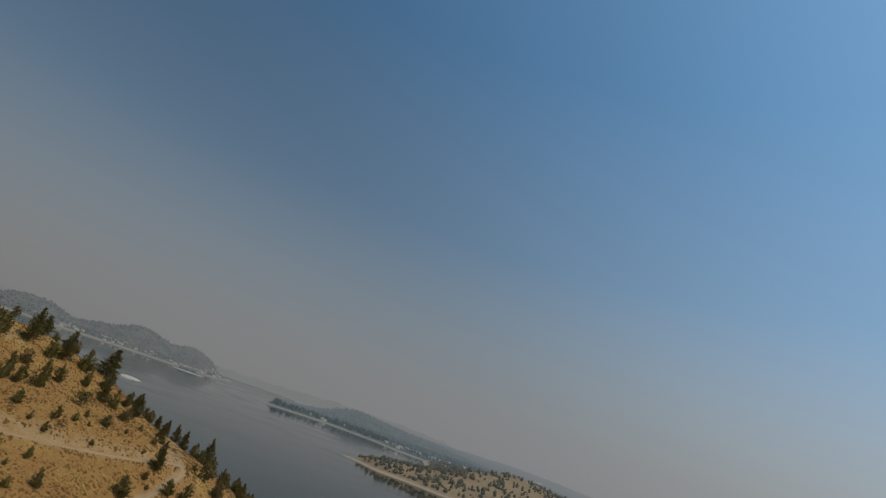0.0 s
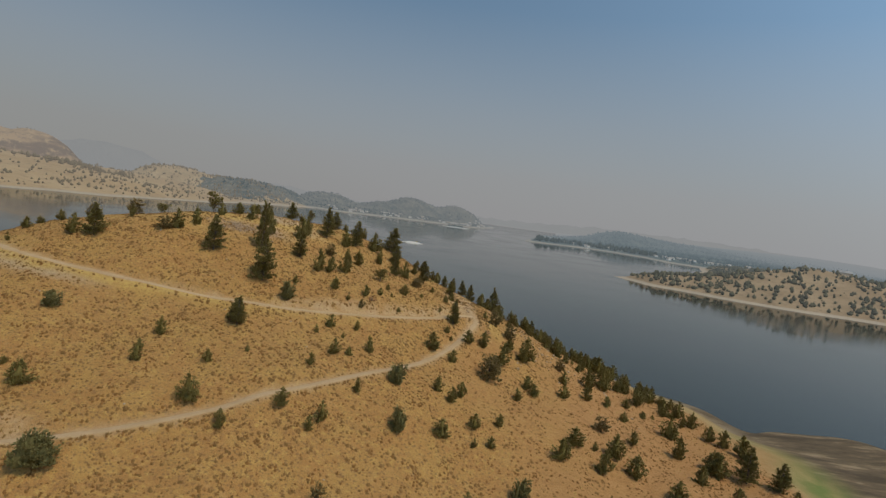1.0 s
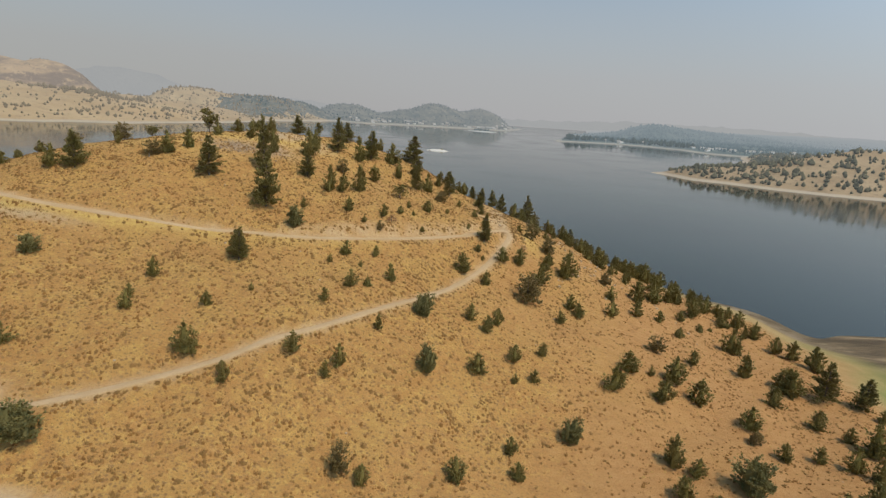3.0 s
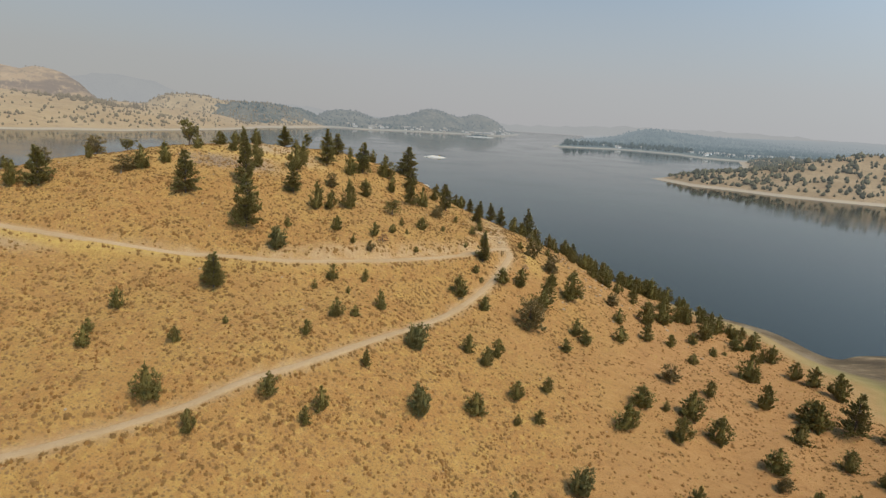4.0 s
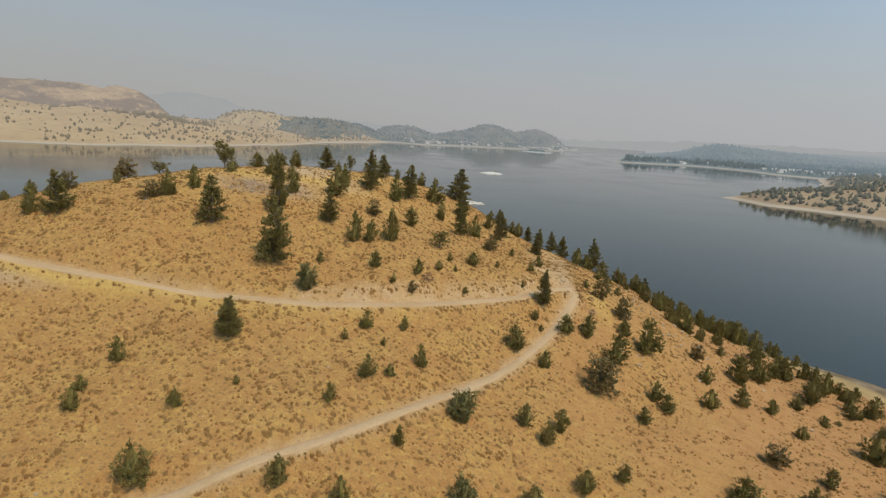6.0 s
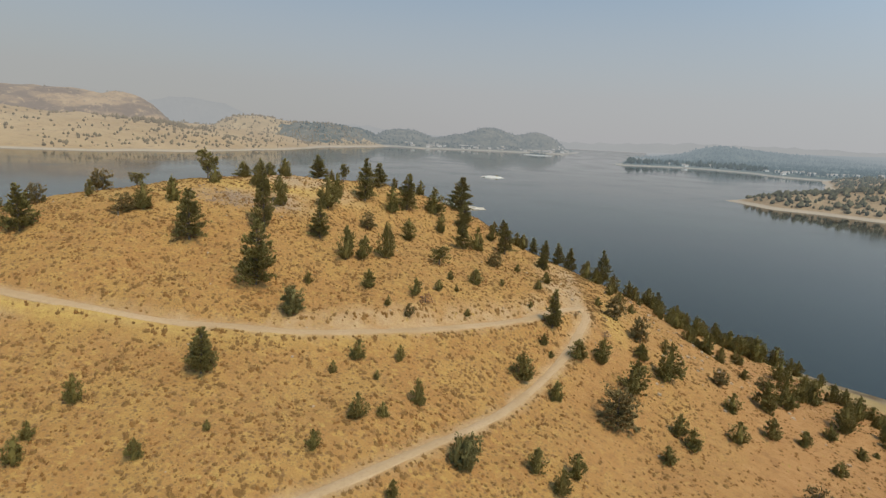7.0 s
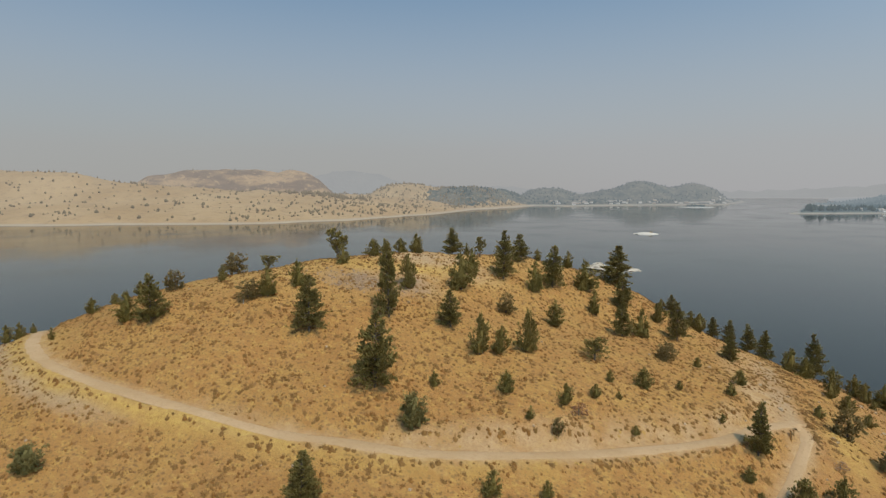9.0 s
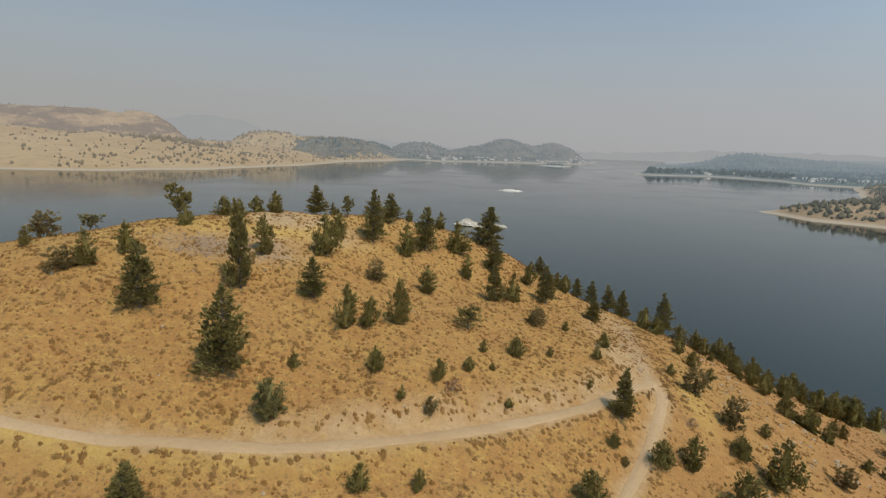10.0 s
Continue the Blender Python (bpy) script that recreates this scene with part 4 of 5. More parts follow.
JUNIPERS_BRINK = [
    (35.8, 171.1, 4.6, 3.2), (36.7, 168.2, 3.9, 2.5), (41.6, 168.8, 4.4, 2.7), (41.8, 164.4, 4.0, 2.5),
    (43.4, 160.4, 4.1, 2.5), (46.2, 165.6, 4.2, 2.6), (47.9, 167.5, 4.0, 2.6), (47.3, 161.7, 4.6, 3.0),
    (50.8, 168.7, 3.9, 2.5), (52.7, 165.5, 5.0, 3.7), (54.4, 167.4, 4.2, 3.0), (58.0, 173.2, 3.8, 2.4),
    (62.0, 175.4, 5.2, 3.1), (63.9, 174.9, 4.2, 3.3), (65.7, 171.0, 5.4, 3.7), (68.1, 173.6, 5.4, 4.2),
    (73.7, 183.3, 5.4, 3.4), (71.0, 175.3, 5.8, 4.6), (75.3, 180.1, 4.2, 2.9), (74.7, 175.9, 5.1, 3.5),
    (82.4, 190.1, 4.4, 3.4),
]
JUNIPERS_EDGE = [
    (40.9, 174.3, 3.0, 1.6), (71.6, 122.9, 1.2, 1.3), (79.5, 121.0, 4.0, 2.0), (68.1, 122.0, 1.8, 1.9),
    (78.5, 127.7, 2.2, 1.8), (71.8, 133.0, 4.6, 3.4), (78.0, 130.0, 4.3, 2.9), (81.2, 137.3, 3.5, 2.4),
    (67.6, 141.9, 4.9, 3.1), (45.7, 146.4, 2.1, 2.5), (50.2, 143.9, 3.6, 2.4), (45.8, 150.3, 2.6, 2.7),
    (57.7, 160.7, 1.8, 1.3), (37.2, 164.8, 1.9, 1.7), (43.8, 168.0, 3.5, 2.9), (62.2, 171.1, 3.5, 2.5),
    (47.9, 172.1, 2.6, 2.1), (83.9, 177.2, 3.8, 2.8),
]


def plant(kinds, lists, label, category, group, seed):
    """One tree of each kind is built; the rest are copies of it, turned and sized."""
    rng = random.Random(seed)
    first = {}
    spots = [t for some in lists for t in some]
    heights = ground_z([t[0] for t in spots], [t[1] for t in spots])
    for n, ((x, y, h, w), z) in enumerate(zip(spots, heights)):
        k = n if n < len(kinds) else rng.randrange(len(kinds))
        m = pose(x, y, float(z) - 0.08, rng.uniform(-3, 3), rng.uniform(-3, 3), rng.uniform(0, 360)) @ Matrix.Diagonal((w, w, h, 1))
        size = "tall " if h > 7.5 else "small " if h < 3.0 else ""
        if k not in first:
            first[k] = m
            tagged(kinds[k], size + label, category, group)
        else:
            tagged(copy_thing(kinds[k], m), size + label, category, group)
    for k, m in first.items():
        kinds[k].matrix_basis = m


JUNIPER_LISTS = [JUNIPERS_FOOT, JUNIPERS_LOW, JUNIPERS_MIDDLE, JUNIPERS_UPPER, JUNIPERS_HIGH, JUNIPERS_CREST, JUNIPERS_BACK, JUNIPERS_EDGE, JUNIPERS_BRINK, JUNIPERS_SHORE]
plant([juniper(20 + k, "cone", JUNIPER, 80) for k in range(12)], JUNIPER_LISTS,
      "dark green juniper on the dry grass slope", "juniper tree", "junipers on the hill", 5)
plant([juniper(40 + k, "round", BLUE_JUNIPER, 120) for k in range(4)], [ROUND_JUNIPERS],
      "dense rounded grey-green juniper on dry grass", "juniper tree", "rounded junipers", 6)
plant([juniper(60 + k, "round", THIN, 115, 0.14) for k in range(4)], [THIN_JUNIPERS],
      "thin straggly olive-brown juniper on the slope", "juniper tree", "straggly junipers", 7)
plant([pine(80 + k, PINE) for k in range(4)], [PINES_FOOT, PINES_LOW],
      "dark ragged pine with layered limbs on the hill", "pine tree", "pines on the hill", 8)
plant([spreading(90 + k, JUNIPER) for k in range(3)], [SPREADING],
      "dark spreading juniper, open crown on a bare trunk", "juniper tree", "spreading junipers", 9)


# ---- brush, grass clumps and stones ----
def tufts(name, places, mat, low, high, squash, label, seed):
    """Low brush: a small cushion with ragged blades that lean out of it all round, each of its own size, as one mesh."""
    rng = np.random.RandomState(seed)
    x, y = places
    n, around, blades = len(x), 6, 11
    r = rng.uniform(low, high, n) * rng.choice([0.7, 1.0, 1.0, 1.3], n)
    tall = r * squash
    a = np.arange(around)[None] * 6.283 / around + rng.uniform(0, 6.28, (n, 1)) + rng.uniform(-0.3, 0.3, (n, around))
    reach = r[:, None] * rng.uniform(0.65, 1.15, (n, around))
    b = rng.uniform(0, 6.283, (n, blades))
    foot, wide = r[:, None] * rng.uniform(0.1, 0.7, (n, blades)), r[:, None] * rng.uniform(0.08, 0.20, (n, blades))
    out = foot + r[:, None] * rng.uniform(0.25, 0.8, (n, blades))
    cos, sin = np.cos(b), np.sin(b)
    px = np.concatenate([reach * np.cos(a), 0 * x[:, None], foot * cos - wide * sin, foot * cos + wide * sin, out * cos], 1) * 1.15
    py = np.concatenate([reach * np.sin(a), 0 * x[:, None], foot * sin + wide * cos, foot * sin - wide * cos, out * sin], 1) * 0.9
    up = np.concatenate([np.full((n, around), -0.05), 0.9 * tall[:, None], np.full((n, 2 * blades), -0.03), tall[:, None] * rng.uniform(0.4, 1.4, (n, blades))], 1)
    px, py = px + x[:, None], py + y[:, None]
    verts = np.stack([px, py, ground_z(px.ravel(), py.ravel()).reshape(px.shape) + up], 2)
    k = (np.arange(n) * (around + 1 + 3 * blades))[:, None]
    j, q = np.arange(around)[None], np.arange(blades)[None] + around + 1
    caps = np.stack([k + j, k + (j + 1) % around, k + around + 0 * j], 2).reshape(-1, 3)
    leaves = np.stack([k + q, k + q + blades, k + q + 2 * blades], 2).reshape(-1, 3)
    ob = mesh_object(name, verts.reshape(-1, 3).tolist(), np.concatenate([caps, leaves]).tolist(), mat)
    return tagged(ob, label, "vegetation", kind="stuff")


def stones(name, places, mat, low, high, label, seed):
    """Angular stones half sunk in the ground, as one mesh."""
    rng = np.random.RandomState(seed)
    x, y = places
    z = ground_z(x, y)
    verts, faces = [], []
    for px, py, pz in zip(x, y, z):
        r, b, turn = rng.uniform(low, high), len(verts), rng.uniform(0, 6.28)
        for s, w in ((-0.3, 1.0), (0.45, 0.7)):
            for j in range(5):
                e = r * w * rng.uniform(0.7, 1.2)
                verts.append((px + e * math.cos(turn + 1.257 * j), py + e * math.sin(turn + 1.257 * j), pz + r * s * rng.uniform(0.7, 1.2)))
        for j in range(5):
            faces.append((b + j, b + (j + 1) % 5, b + 5 + (j + 1) % 5, b + 5 + j))
        faces.append(tuple(range(b + 5, b + 10)))
    return tagged(mesh_object(name, verts, faces, mat), label, "stones", kind="stuff")


def scatter(count, seed, keep, x0=-125, x1=112, y0=30, y1=215):
    rng = np.random.RandomState(seed)
    x, y = rng.uniform(x0, x1, count), rng.uniform(y0, y1, count)
    near, _ = roads_near(x, y)
    ok = (near > 0.5) & (hill_base(x, y) > 2.6) & (rng.uniform(0, 1, count) < keep(x, y))
    return x[ok], y[ok]


def beside_roads(seed, step, spread):
    rng = np.random.RandomState(seed)
    xs, ys = [], []
    for (line, half), share in zip(ROADS, (0.75, 0.9, 1.0)):
        way = np.gradient(line, axis=0)
        long = np.linalg.norm(way, axis=1)
        way /= long[:, None] + 1e-9
        for k in range(len(line)):
            for _ in range(max(1, int(long[k] / step))):
                for s, odds in ((1, 0.95), (-1, 0.12)):
                    if (half != ROADS[0][1] or line[k][0] > -52) and rng.uniform() < share * odds * (0.35 + 0.65 * (math.sin(k * 0.37) + math.sin(k * 0.91 + s) > 0)):
                        d = s * (half + 0.45 + abs(rng.normal(0, spread)))
                        p = line[k] + way[k] * rng.uniform(-1, 1) * long[k] * 0.6 + np.array([way[k, 1], -way[k, 0]]) * d
                        xs.append(p[0])
                        ys.append(p[1])
    return np.array(xs), np.array(ys)


SAGE = make_plain("sagebrush_leaves", (0.150, 0.075, 0.021), (0.237, 0.123, 0.039), 2.0, island=0.6)
DEAD = make_plain("dry_brush_stems", (0.150, 0.067, 0.017), (0.241, 0.111, 0.029), 2.0, island=0.6)
VERGE = make_plain("verge_brush_leaves", (0.136, 0.069, 0.021), (0.218, 0.115, 0.037), 2.0, island=0.6)
STRAW = make_plain("straw_clumps", (0.335, 0.190, 0.056), (0.425, 0.250, 0.074), 2.0, island=0.5)
STONE = make_plain("pale_stone", (0.281, 0.193, 0.116), (0.399, 0.283, 0.176), 1.5, bump_size=0.05, island=0.5)
SCREE = make_plain("grey_scree", (0.22, 0.14, 0.08), (0.33, 0.215, 0.13), 1.5, bump_size=0.05, island=0.5)

tufts("sagebrush", scatter(84000, 1, lambda x, y: np.clip(0.50 - 0.46 * np.clip((x - 0.25 * (y - 100) + 5) / 40, 0, 1) + 0.25 * wave_sum(x, y, 7, 22) + 0.22 * wave_sum(x, y, 27, 6), 0.01, 0.95)),
      SAGE, 0.16, 0.38, 0.6, "grey-brown sagebrush clumps over the slope", 3)
tufts("dry_brush", scatter(74000, 2, lambda x, y: np.clip(0.40 + 0.2 * wave_sum(x, y, 8, 14) + 0.24 * wave_sum(x, y, 28, 5), 0.04, 0.95)),
      DEAD, 0.12, 0.30, 0.65, "low brown dry brush over the slope", 4)
tufts("straw_grass", scatter(26000, 3, lambda x, y: np.clip(0.3 + 0.35 * wave_sum(x, y, 9, 18) - 0.2 * (x > 20), 0.02, 0.9)),
      STRAW, 0.12, 0.30, 0.45, "bleached straw grass clumps on the hillside", 5)
tufts("roadside_brush", beside_roads(6, 0.65, 0.22), VERGE, 0.16, 0.36, 0.40, "line of brush along the dirt track edges", 7)
bend = np.random.RandomState(31)
along, off = bend.uniform(0, 1, 170), bend.choice([-1, 0, 1], 170) * 1.3 + bend.normal(0, 0.35, 170)
tufts("bend_brush", (19.5 + 1.6 * along + off, 126 + 34 * along), VERGE, 0.22, 0.48, 0.5, "rows of low brush beside the bend of the track", 32)
stones("stones", scatter(420, 8, lambda x, y: np.clip(0.25 + 0.3 * wave_sum(x, y, 12, 30), 0.05, 0.8)), STONE, 0.1, 0.3,
       "pale scattered stones in the grass", 9)
stones("scree_stones", (lambda r: (r.normal(-54, 5, 240), r.normal(129, 1.8, 240)))(np.random.RandomState(5)), SCREE, 0.12, 0.38,
       "grey broken stone below the hilltop", 10)
stones("ridge_stones", (lambda r: (r.normal(38, 14, 100), r.normal(140, 12, 100)))(np.random.RandomState(7)), STONE, 0.15, 0.55,
       "pale outcrop stones along the ridge", 12)


def shrub(x, y, w, h, leaves, label):
    """A low twiggy shrub of its own."""
    ob = juniper(300, "round", leaves, 40, 0.3, "shrub")
    ob.matrix_basis = pose(x, y, float(ground_z(x, y)[0]) - 0.05, 0, 0, 40) @ Matrix.Diagonal((w, w, h, 1))
    return tagged(ob, label, "shrub")


RUST = make_foliage("rust_brown_leaves", (0.22, 0.105, 0.06), (0.38, 0.19, 0.105), (0.30, 0.16, 0.09))
shrub(-13.0, 113.6, 2.6, 1.7, RUST, "low rust-brown shrub among the dry grass")
shrub(20.2, 124.3, 2.0, 1.1, make_foliage("pinkish_dead_twigs", (0.30, 0.18, 0.11), (0.46, 0.29, 0.19), (0.40, 0.25, 0.16)), "bare pinkish-grey dead shrub below the track bend")


def snag(x, y, tall):
    """A bleached dead stem with two broken limbs."""
    root = new("dead_tree")
    v, f = [], []
    stem(v, f, [(0, 0, -0.1), (0.03, 0, 0.4), (0.1, 0.02, 0.8), (0.12, 0.02, 1.0)], (0.09, 0.075, 0.05, 0.015))
    mesh_object("trunk", v, f, BLEACHED, root, smooth=True)
    for side, z in ((1, 0.45), (-1, 0.62)):
        v, f = [], []
        stem(v, f, [(0.04, 0, z), (0.04 + side * 0.14, 0.05, z + 0.13), (0.04 + side * 0.2, 0.06, z + 0.3)], (0.04, 0.03, 0.008), 5)
        mesh_object("limb", v, f, BLEACHED, root, smooth=True)
    root.matrix_basis = pose(x, y, float(ground_z(x, y)[0]), 0, 0, 20) @ Matrix.Diagonal((tall, tall, tall, 1))
    return tagged(root, "pale bleached dead tree stem beside a juniper", "dead tree")


BLEACHED = make_plain("bleached_wood", (0.30, 0.24, 0.18), (0.42, 0.35, 0.27), 4.0, bump_size=0.02)
snag(-69.7, 116.0, 1.4)


# ---- beyond the water ----
def far_trees(name, height, count, box, mat, keep, tall, label, seed, sides=6, kind="stuff", fat=(0.32, 0.52), above=3.3):
    """Many small trees on far land, as one mesh of jagged crowns."""
    rng = np.random.RandomState(seed)
    x, y = rng.uniform(box[0], box[1], count), rng.uniform(box[2], box[3], count)
    z = height(x, y)
    ok = (z > above) & (rng.uniform(0, 1, count) < keep(x, y, z))
    verts, faces = [], []
    for px, py, pz in zip(x[ok], y[ok], z[ok]):
        h = rng.uniform(*tall) * rng.choice((0.6, 0.8, 1.0, 1.0, 1.25))
        w = h * rng.uniform(*fat)
        b = len(verts)
        turn = rng.uniform(0, 6.28)
        for s, r in ((-0.05, 0.5), (0.28, 1.0), (0.62, 0.62)):
            for j in range(sides):
                a = turn + 6.283 * j / sides
                e = w * r * rng.uniform(0.7, 1.2)
                verts.append((px + e * math.cos(a), py + e * math.sin(a), pz + h * (s + rng.uniform(-0.05, 0.05))))
        verts.append((px, py, pz + h))
        for k in range(2):
            for j in range(sides):
                a, c = b + k * sides + j, b + k * sides + (j + 1) % sides
                faces.append((a, c, c + sides, a + sides))
        for j in range(sides):
            faces.append((b + 2 * sides + j, b + 2 * sides + (j + 1) % sides, b + 3 * sides))
    return tagged(mesh_object(name, verts, faces, mat), label, "trees", kind=kind)


# far needles: dark base colours, faded by haze glow in the material
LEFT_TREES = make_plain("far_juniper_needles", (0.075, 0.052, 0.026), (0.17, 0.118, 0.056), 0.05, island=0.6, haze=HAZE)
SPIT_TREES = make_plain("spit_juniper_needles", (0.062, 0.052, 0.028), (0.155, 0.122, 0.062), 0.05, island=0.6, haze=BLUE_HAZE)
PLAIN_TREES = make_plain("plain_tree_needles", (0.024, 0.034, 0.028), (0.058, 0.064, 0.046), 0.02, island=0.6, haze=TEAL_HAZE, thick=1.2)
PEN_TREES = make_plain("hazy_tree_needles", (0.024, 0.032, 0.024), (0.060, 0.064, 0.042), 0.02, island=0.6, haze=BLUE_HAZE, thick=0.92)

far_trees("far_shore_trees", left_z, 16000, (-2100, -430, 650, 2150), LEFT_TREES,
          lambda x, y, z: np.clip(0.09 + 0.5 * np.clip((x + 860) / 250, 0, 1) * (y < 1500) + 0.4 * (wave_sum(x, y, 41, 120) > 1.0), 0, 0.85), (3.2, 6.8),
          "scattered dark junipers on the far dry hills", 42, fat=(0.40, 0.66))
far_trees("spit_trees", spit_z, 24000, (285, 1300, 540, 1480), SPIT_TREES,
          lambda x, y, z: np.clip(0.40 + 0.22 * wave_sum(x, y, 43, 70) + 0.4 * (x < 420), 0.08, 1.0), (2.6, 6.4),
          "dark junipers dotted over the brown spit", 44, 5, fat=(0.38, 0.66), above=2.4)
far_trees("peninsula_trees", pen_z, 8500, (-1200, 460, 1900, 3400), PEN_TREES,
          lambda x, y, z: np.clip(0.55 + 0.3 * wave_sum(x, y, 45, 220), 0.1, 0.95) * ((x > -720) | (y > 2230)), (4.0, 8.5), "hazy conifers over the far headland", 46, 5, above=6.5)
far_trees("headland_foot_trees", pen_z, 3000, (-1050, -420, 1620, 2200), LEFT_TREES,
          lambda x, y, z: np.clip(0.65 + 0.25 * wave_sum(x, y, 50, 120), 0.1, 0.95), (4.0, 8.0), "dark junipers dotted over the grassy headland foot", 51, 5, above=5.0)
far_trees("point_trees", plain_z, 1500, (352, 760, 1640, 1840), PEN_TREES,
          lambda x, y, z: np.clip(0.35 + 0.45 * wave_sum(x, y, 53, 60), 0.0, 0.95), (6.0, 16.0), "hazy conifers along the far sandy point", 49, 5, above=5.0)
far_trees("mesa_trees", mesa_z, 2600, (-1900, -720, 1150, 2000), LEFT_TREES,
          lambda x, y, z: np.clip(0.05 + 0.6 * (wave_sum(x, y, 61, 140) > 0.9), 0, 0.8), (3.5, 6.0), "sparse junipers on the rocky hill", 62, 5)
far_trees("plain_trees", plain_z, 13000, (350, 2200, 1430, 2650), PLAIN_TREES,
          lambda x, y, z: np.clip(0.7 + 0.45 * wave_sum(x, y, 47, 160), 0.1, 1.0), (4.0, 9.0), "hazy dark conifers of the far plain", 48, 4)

far_trees("ravine_trees", lambda x, y: np.maximum(left_z(x, y), mesa_z(x, y)), 900, (-1080, -780, 1380, 1680), LEFT_TREES,
          lambda x, y, z: 0.8 * np.exp(-((x + 930) / 95) ** 2 - ((y - 1520) / 90) ** 2), (6.0, 11.0), "dense dark junipers in a dry ravine across the water", 63, 5, fat=(0.4, 0.6))

# house paint and roofs with haze glow mixed in
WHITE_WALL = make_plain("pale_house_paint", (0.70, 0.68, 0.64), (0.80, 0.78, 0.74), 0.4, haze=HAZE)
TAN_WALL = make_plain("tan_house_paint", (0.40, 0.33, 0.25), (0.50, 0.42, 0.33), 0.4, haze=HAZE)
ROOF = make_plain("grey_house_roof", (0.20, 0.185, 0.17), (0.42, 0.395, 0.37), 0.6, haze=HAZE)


def house(wall, label):
    root = tagged(new("house"), label, "house", "houses along the far shore")
    v = [(-0.5, -0.35, -1.0), (0.5, -0.35, -1.0), (0.5, 0.35, -1.0), (-0.5, 0.35, -1.0), (-0.5, -0.35, 0.32), (0.5, -0.35, 0.32), (0.5, 0.35, 0.32), (-0.5, 0.35, 0.32),
         (-0.5, 0, 0.52), (0.5, 0, 0.52)]
    mesh_object("wall", v, [(0, 1, 5, 4), (2, 3, 7, 6), (1, 2, 6, 9, 5), (3, 0, 4, 8, 7)], wall, root)
    r = [(-0.56, -0.42, 0.29), (0.56, -0.42, 0.29), (0.56, 0, 0.545), (-0.56, 0, 0.545), (0.56, 0.42, 0.29), (-0.56, 0.42, 0.29)]
    up = [(x, y, z + 0.03) for x, y, z in r]
    mesh_object("roof", r + up, [(1, 0, 3, 2), (2, 3, 5, 4), (6, 7, 8, 9), (9, 8, 10, 11), (0, 1, 7, 6), (5, 11, 10, 4), (0, 6, 9, 3), (3, 9, 11, 5), (1, 2, 8, 7), (2, 4, 10, 8)], ROOF, root)
    return root


def village(kind, height, centres, count, seed, lowest=3.4, highest=60.0):
    rng = random.Random(seed)
    made = None
    while count:
        cx, cy, rx, ry = rng.choice(centres)
        x, y = cx + rng.uniform(-rx, rx), cy + rng.uniform(-ry, ry)
        z = float(height(np.array([x]), np.array([y]))[0])
        if not lowest < z < highest:
            continue
        m = pose(x, y, z, 0, 0, rng.uniform(-30, 30)) @ Matrix.Diagonal((rng.uniform(10, 17), rng.uniform(9, 13), rng.uniform(8, 12), 1))
        made = m if made is None else copy_thing(kind, m) and made
        count -= 1
    kind.matrix_basis = made


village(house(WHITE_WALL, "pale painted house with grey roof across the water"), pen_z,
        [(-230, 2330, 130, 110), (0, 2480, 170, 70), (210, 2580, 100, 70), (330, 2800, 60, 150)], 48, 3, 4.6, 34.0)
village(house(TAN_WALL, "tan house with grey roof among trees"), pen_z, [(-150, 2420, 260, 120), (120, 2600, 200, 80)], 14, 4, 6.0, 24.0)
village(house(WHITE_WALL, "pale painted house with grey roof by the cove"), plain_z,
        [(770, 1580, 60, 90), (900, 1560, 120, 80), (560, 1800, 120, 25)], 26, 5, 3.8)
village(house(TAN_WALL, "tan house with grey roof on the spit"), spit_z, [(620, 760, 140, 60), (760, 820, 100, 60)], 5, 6)


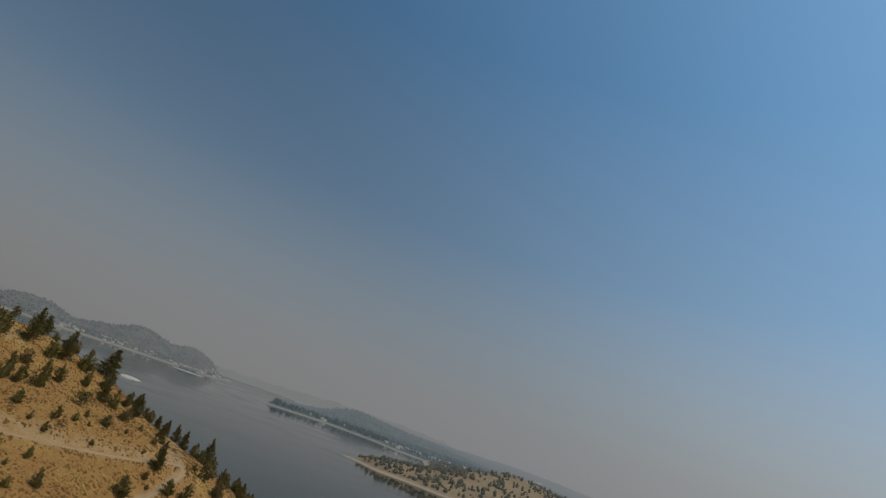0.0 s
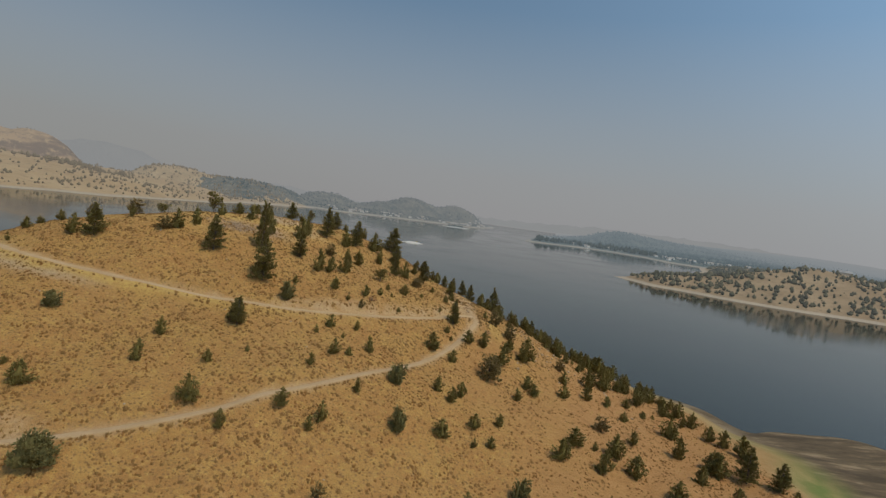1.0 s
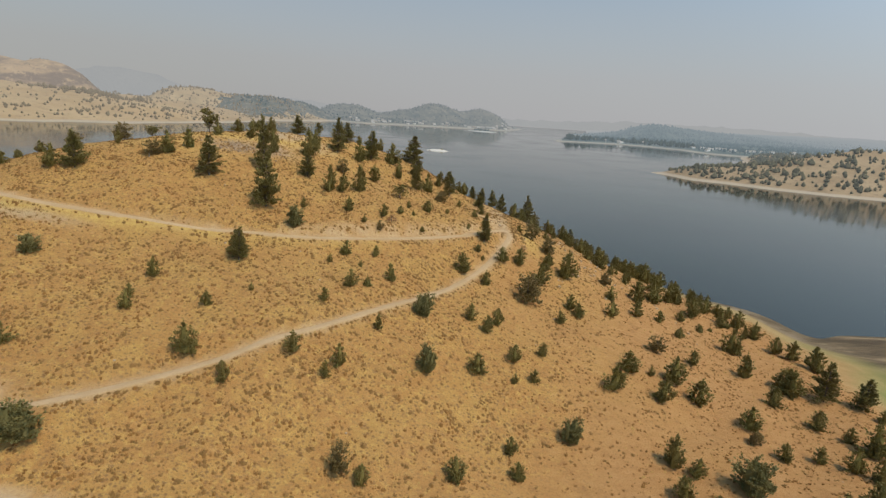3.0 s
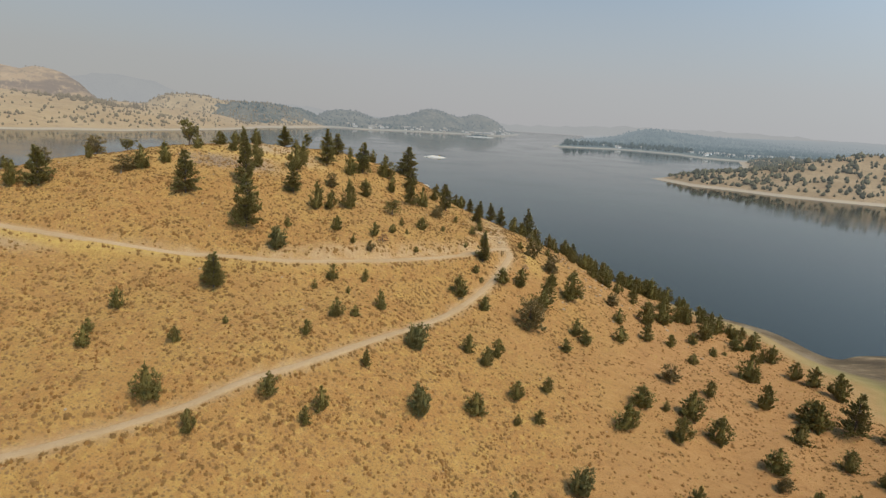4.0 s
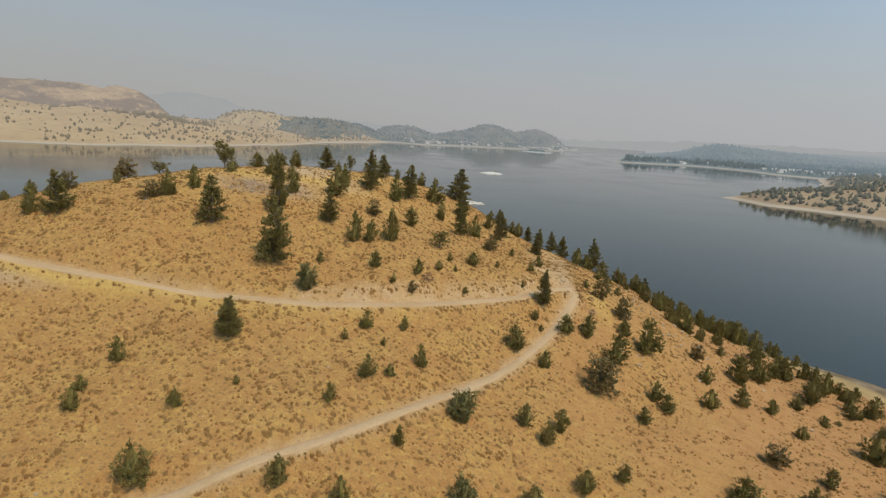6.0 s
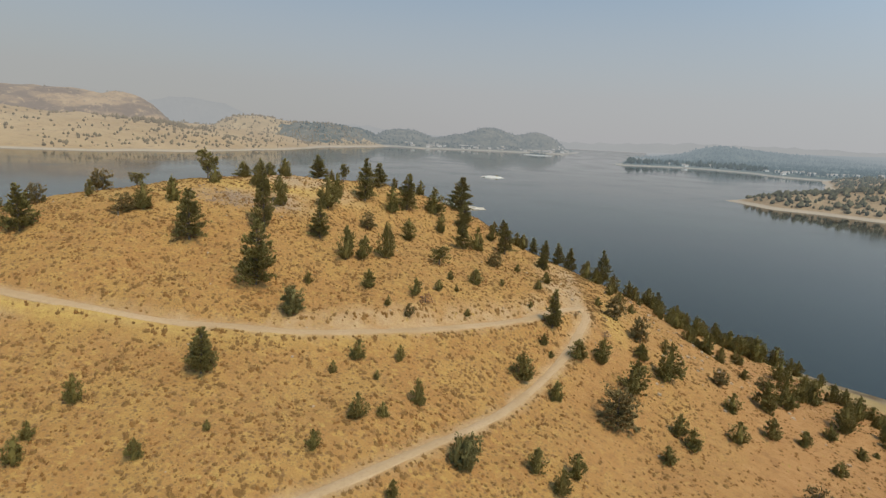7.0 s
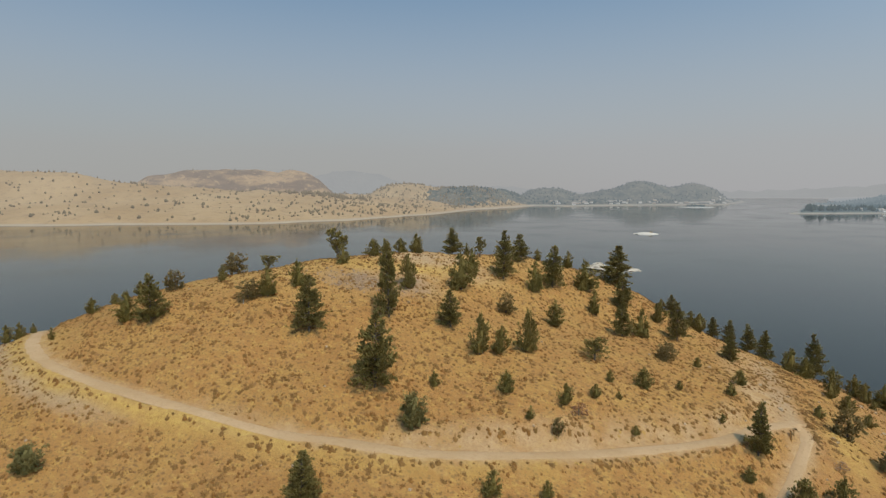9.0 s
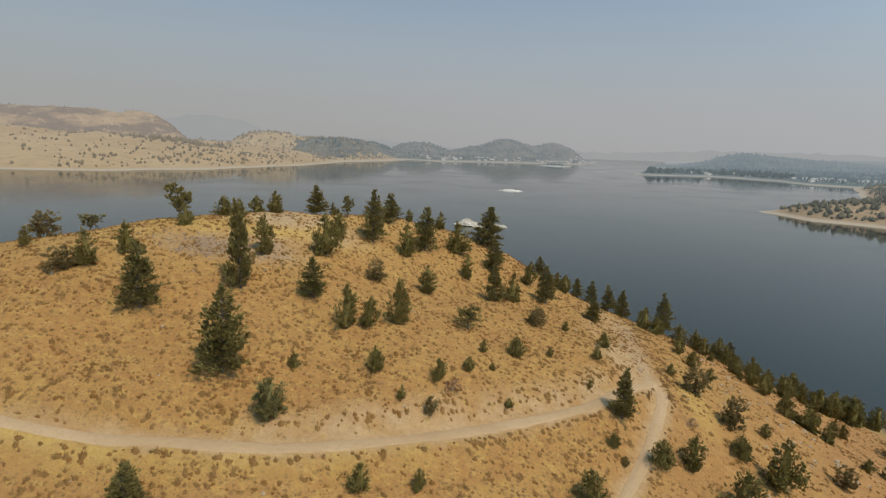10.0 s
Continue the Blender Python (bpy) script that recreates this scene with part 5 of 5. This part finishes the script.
def islet(name, cx, cy, long, wide, high, turn, mat, label, seed, peak=0.0):
    """A low bar or outcrop that breaks the water, with a ragged rim."""
    rng = np.random.RandomState(seed)
    rings, around = 10, 44
    verts, faces = [], []
    rim = 1 + 0.16 * np.convolve(np.tile(rng.uniform(-1, 1, around), 3), np.ones(3) / 2, "same")[around:2 * around]
    for j in range(rings):
        r = 1.25 * (1 - j / (rings - 1)) + 0.001
        for n in range(around):
            a = 6.283 * n / around
            u, w = r * rim[n] * math.cos(a), r * rim[n] * math.sin(a)
            z = high * (1 - (u * u + w * w)) * 0.5 + peak * math.exp(-(((u + 0.5) / 0.28) ** 2 + (w / 0.6) ** 2)) * (1 + 0.25 * rng.uniform(-1, 1))
            z += (0.12 * high + 0.10 * peak) * rng.uniform(-1, 1)
            x, y = u * long / 2, w * wide / 2
            verts.append((cx + x * math.cos(turn) - y * math.sin(turn), cy + x * math.sin(turn) + y * math.cos(turn), z))
    for j in range(rings - 1):
        for n in range(around):
            a, b = j * around + n, j * around + (n + 1) % around
            faces.append((a, b, b + around, a + around))
    return tagged(mesh_object(name, verts, faces, mat, smooth=not peak), label, "island")


ROCK = make_plain("pale_lake_rock", (0.270, 0.218, 0.160), (0.540, 0.454, 0.350), 0.5, bump_size=0.3)
SAND = make_plain("pale_sand", (0.42, 0.36, 0.29), (0.54, 0.47, 0.39), 0.12, bump_size=0.3)
islet("sand_bar", -4, 885, 30, 24, 3.2, 0.05, SAND, "pale bare sand bar lying low in the lake", 1)
bush = juniper(99, "round", JUNIPER, 30, name="bush")
bush.matrix_basis = pose(3, 886, 0.6) @ Matrix.Diagonal((5, 4, 2.4, 1))
tagged(bush, "lone dark bush growing on the sand bar", "bush")
islet("rock_point", -30, 498, 38, 15, 2.2, 0.0, ROCK, "pale rock point breaking the water behind the hill", 2, 3.6)
# sand paled and blued by emitted haze colour
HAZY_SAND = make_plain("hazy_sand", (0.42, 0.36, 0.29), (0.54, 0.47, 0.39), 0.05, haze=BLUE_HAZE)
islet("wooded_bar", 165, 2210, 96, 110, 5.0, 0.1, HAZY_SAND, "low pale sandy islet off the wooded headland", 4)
far_trees("islet_trees", lambda x, y: np.full(x.shape, 1.9), 60, (133, 190, 2195, 2240), PEN_TREES, lambda x, y, z: np.full(x.shape, 0.9), (5.0, 9.0),
          "hazy conifers on the low islet", 52, 5, above=0.0)
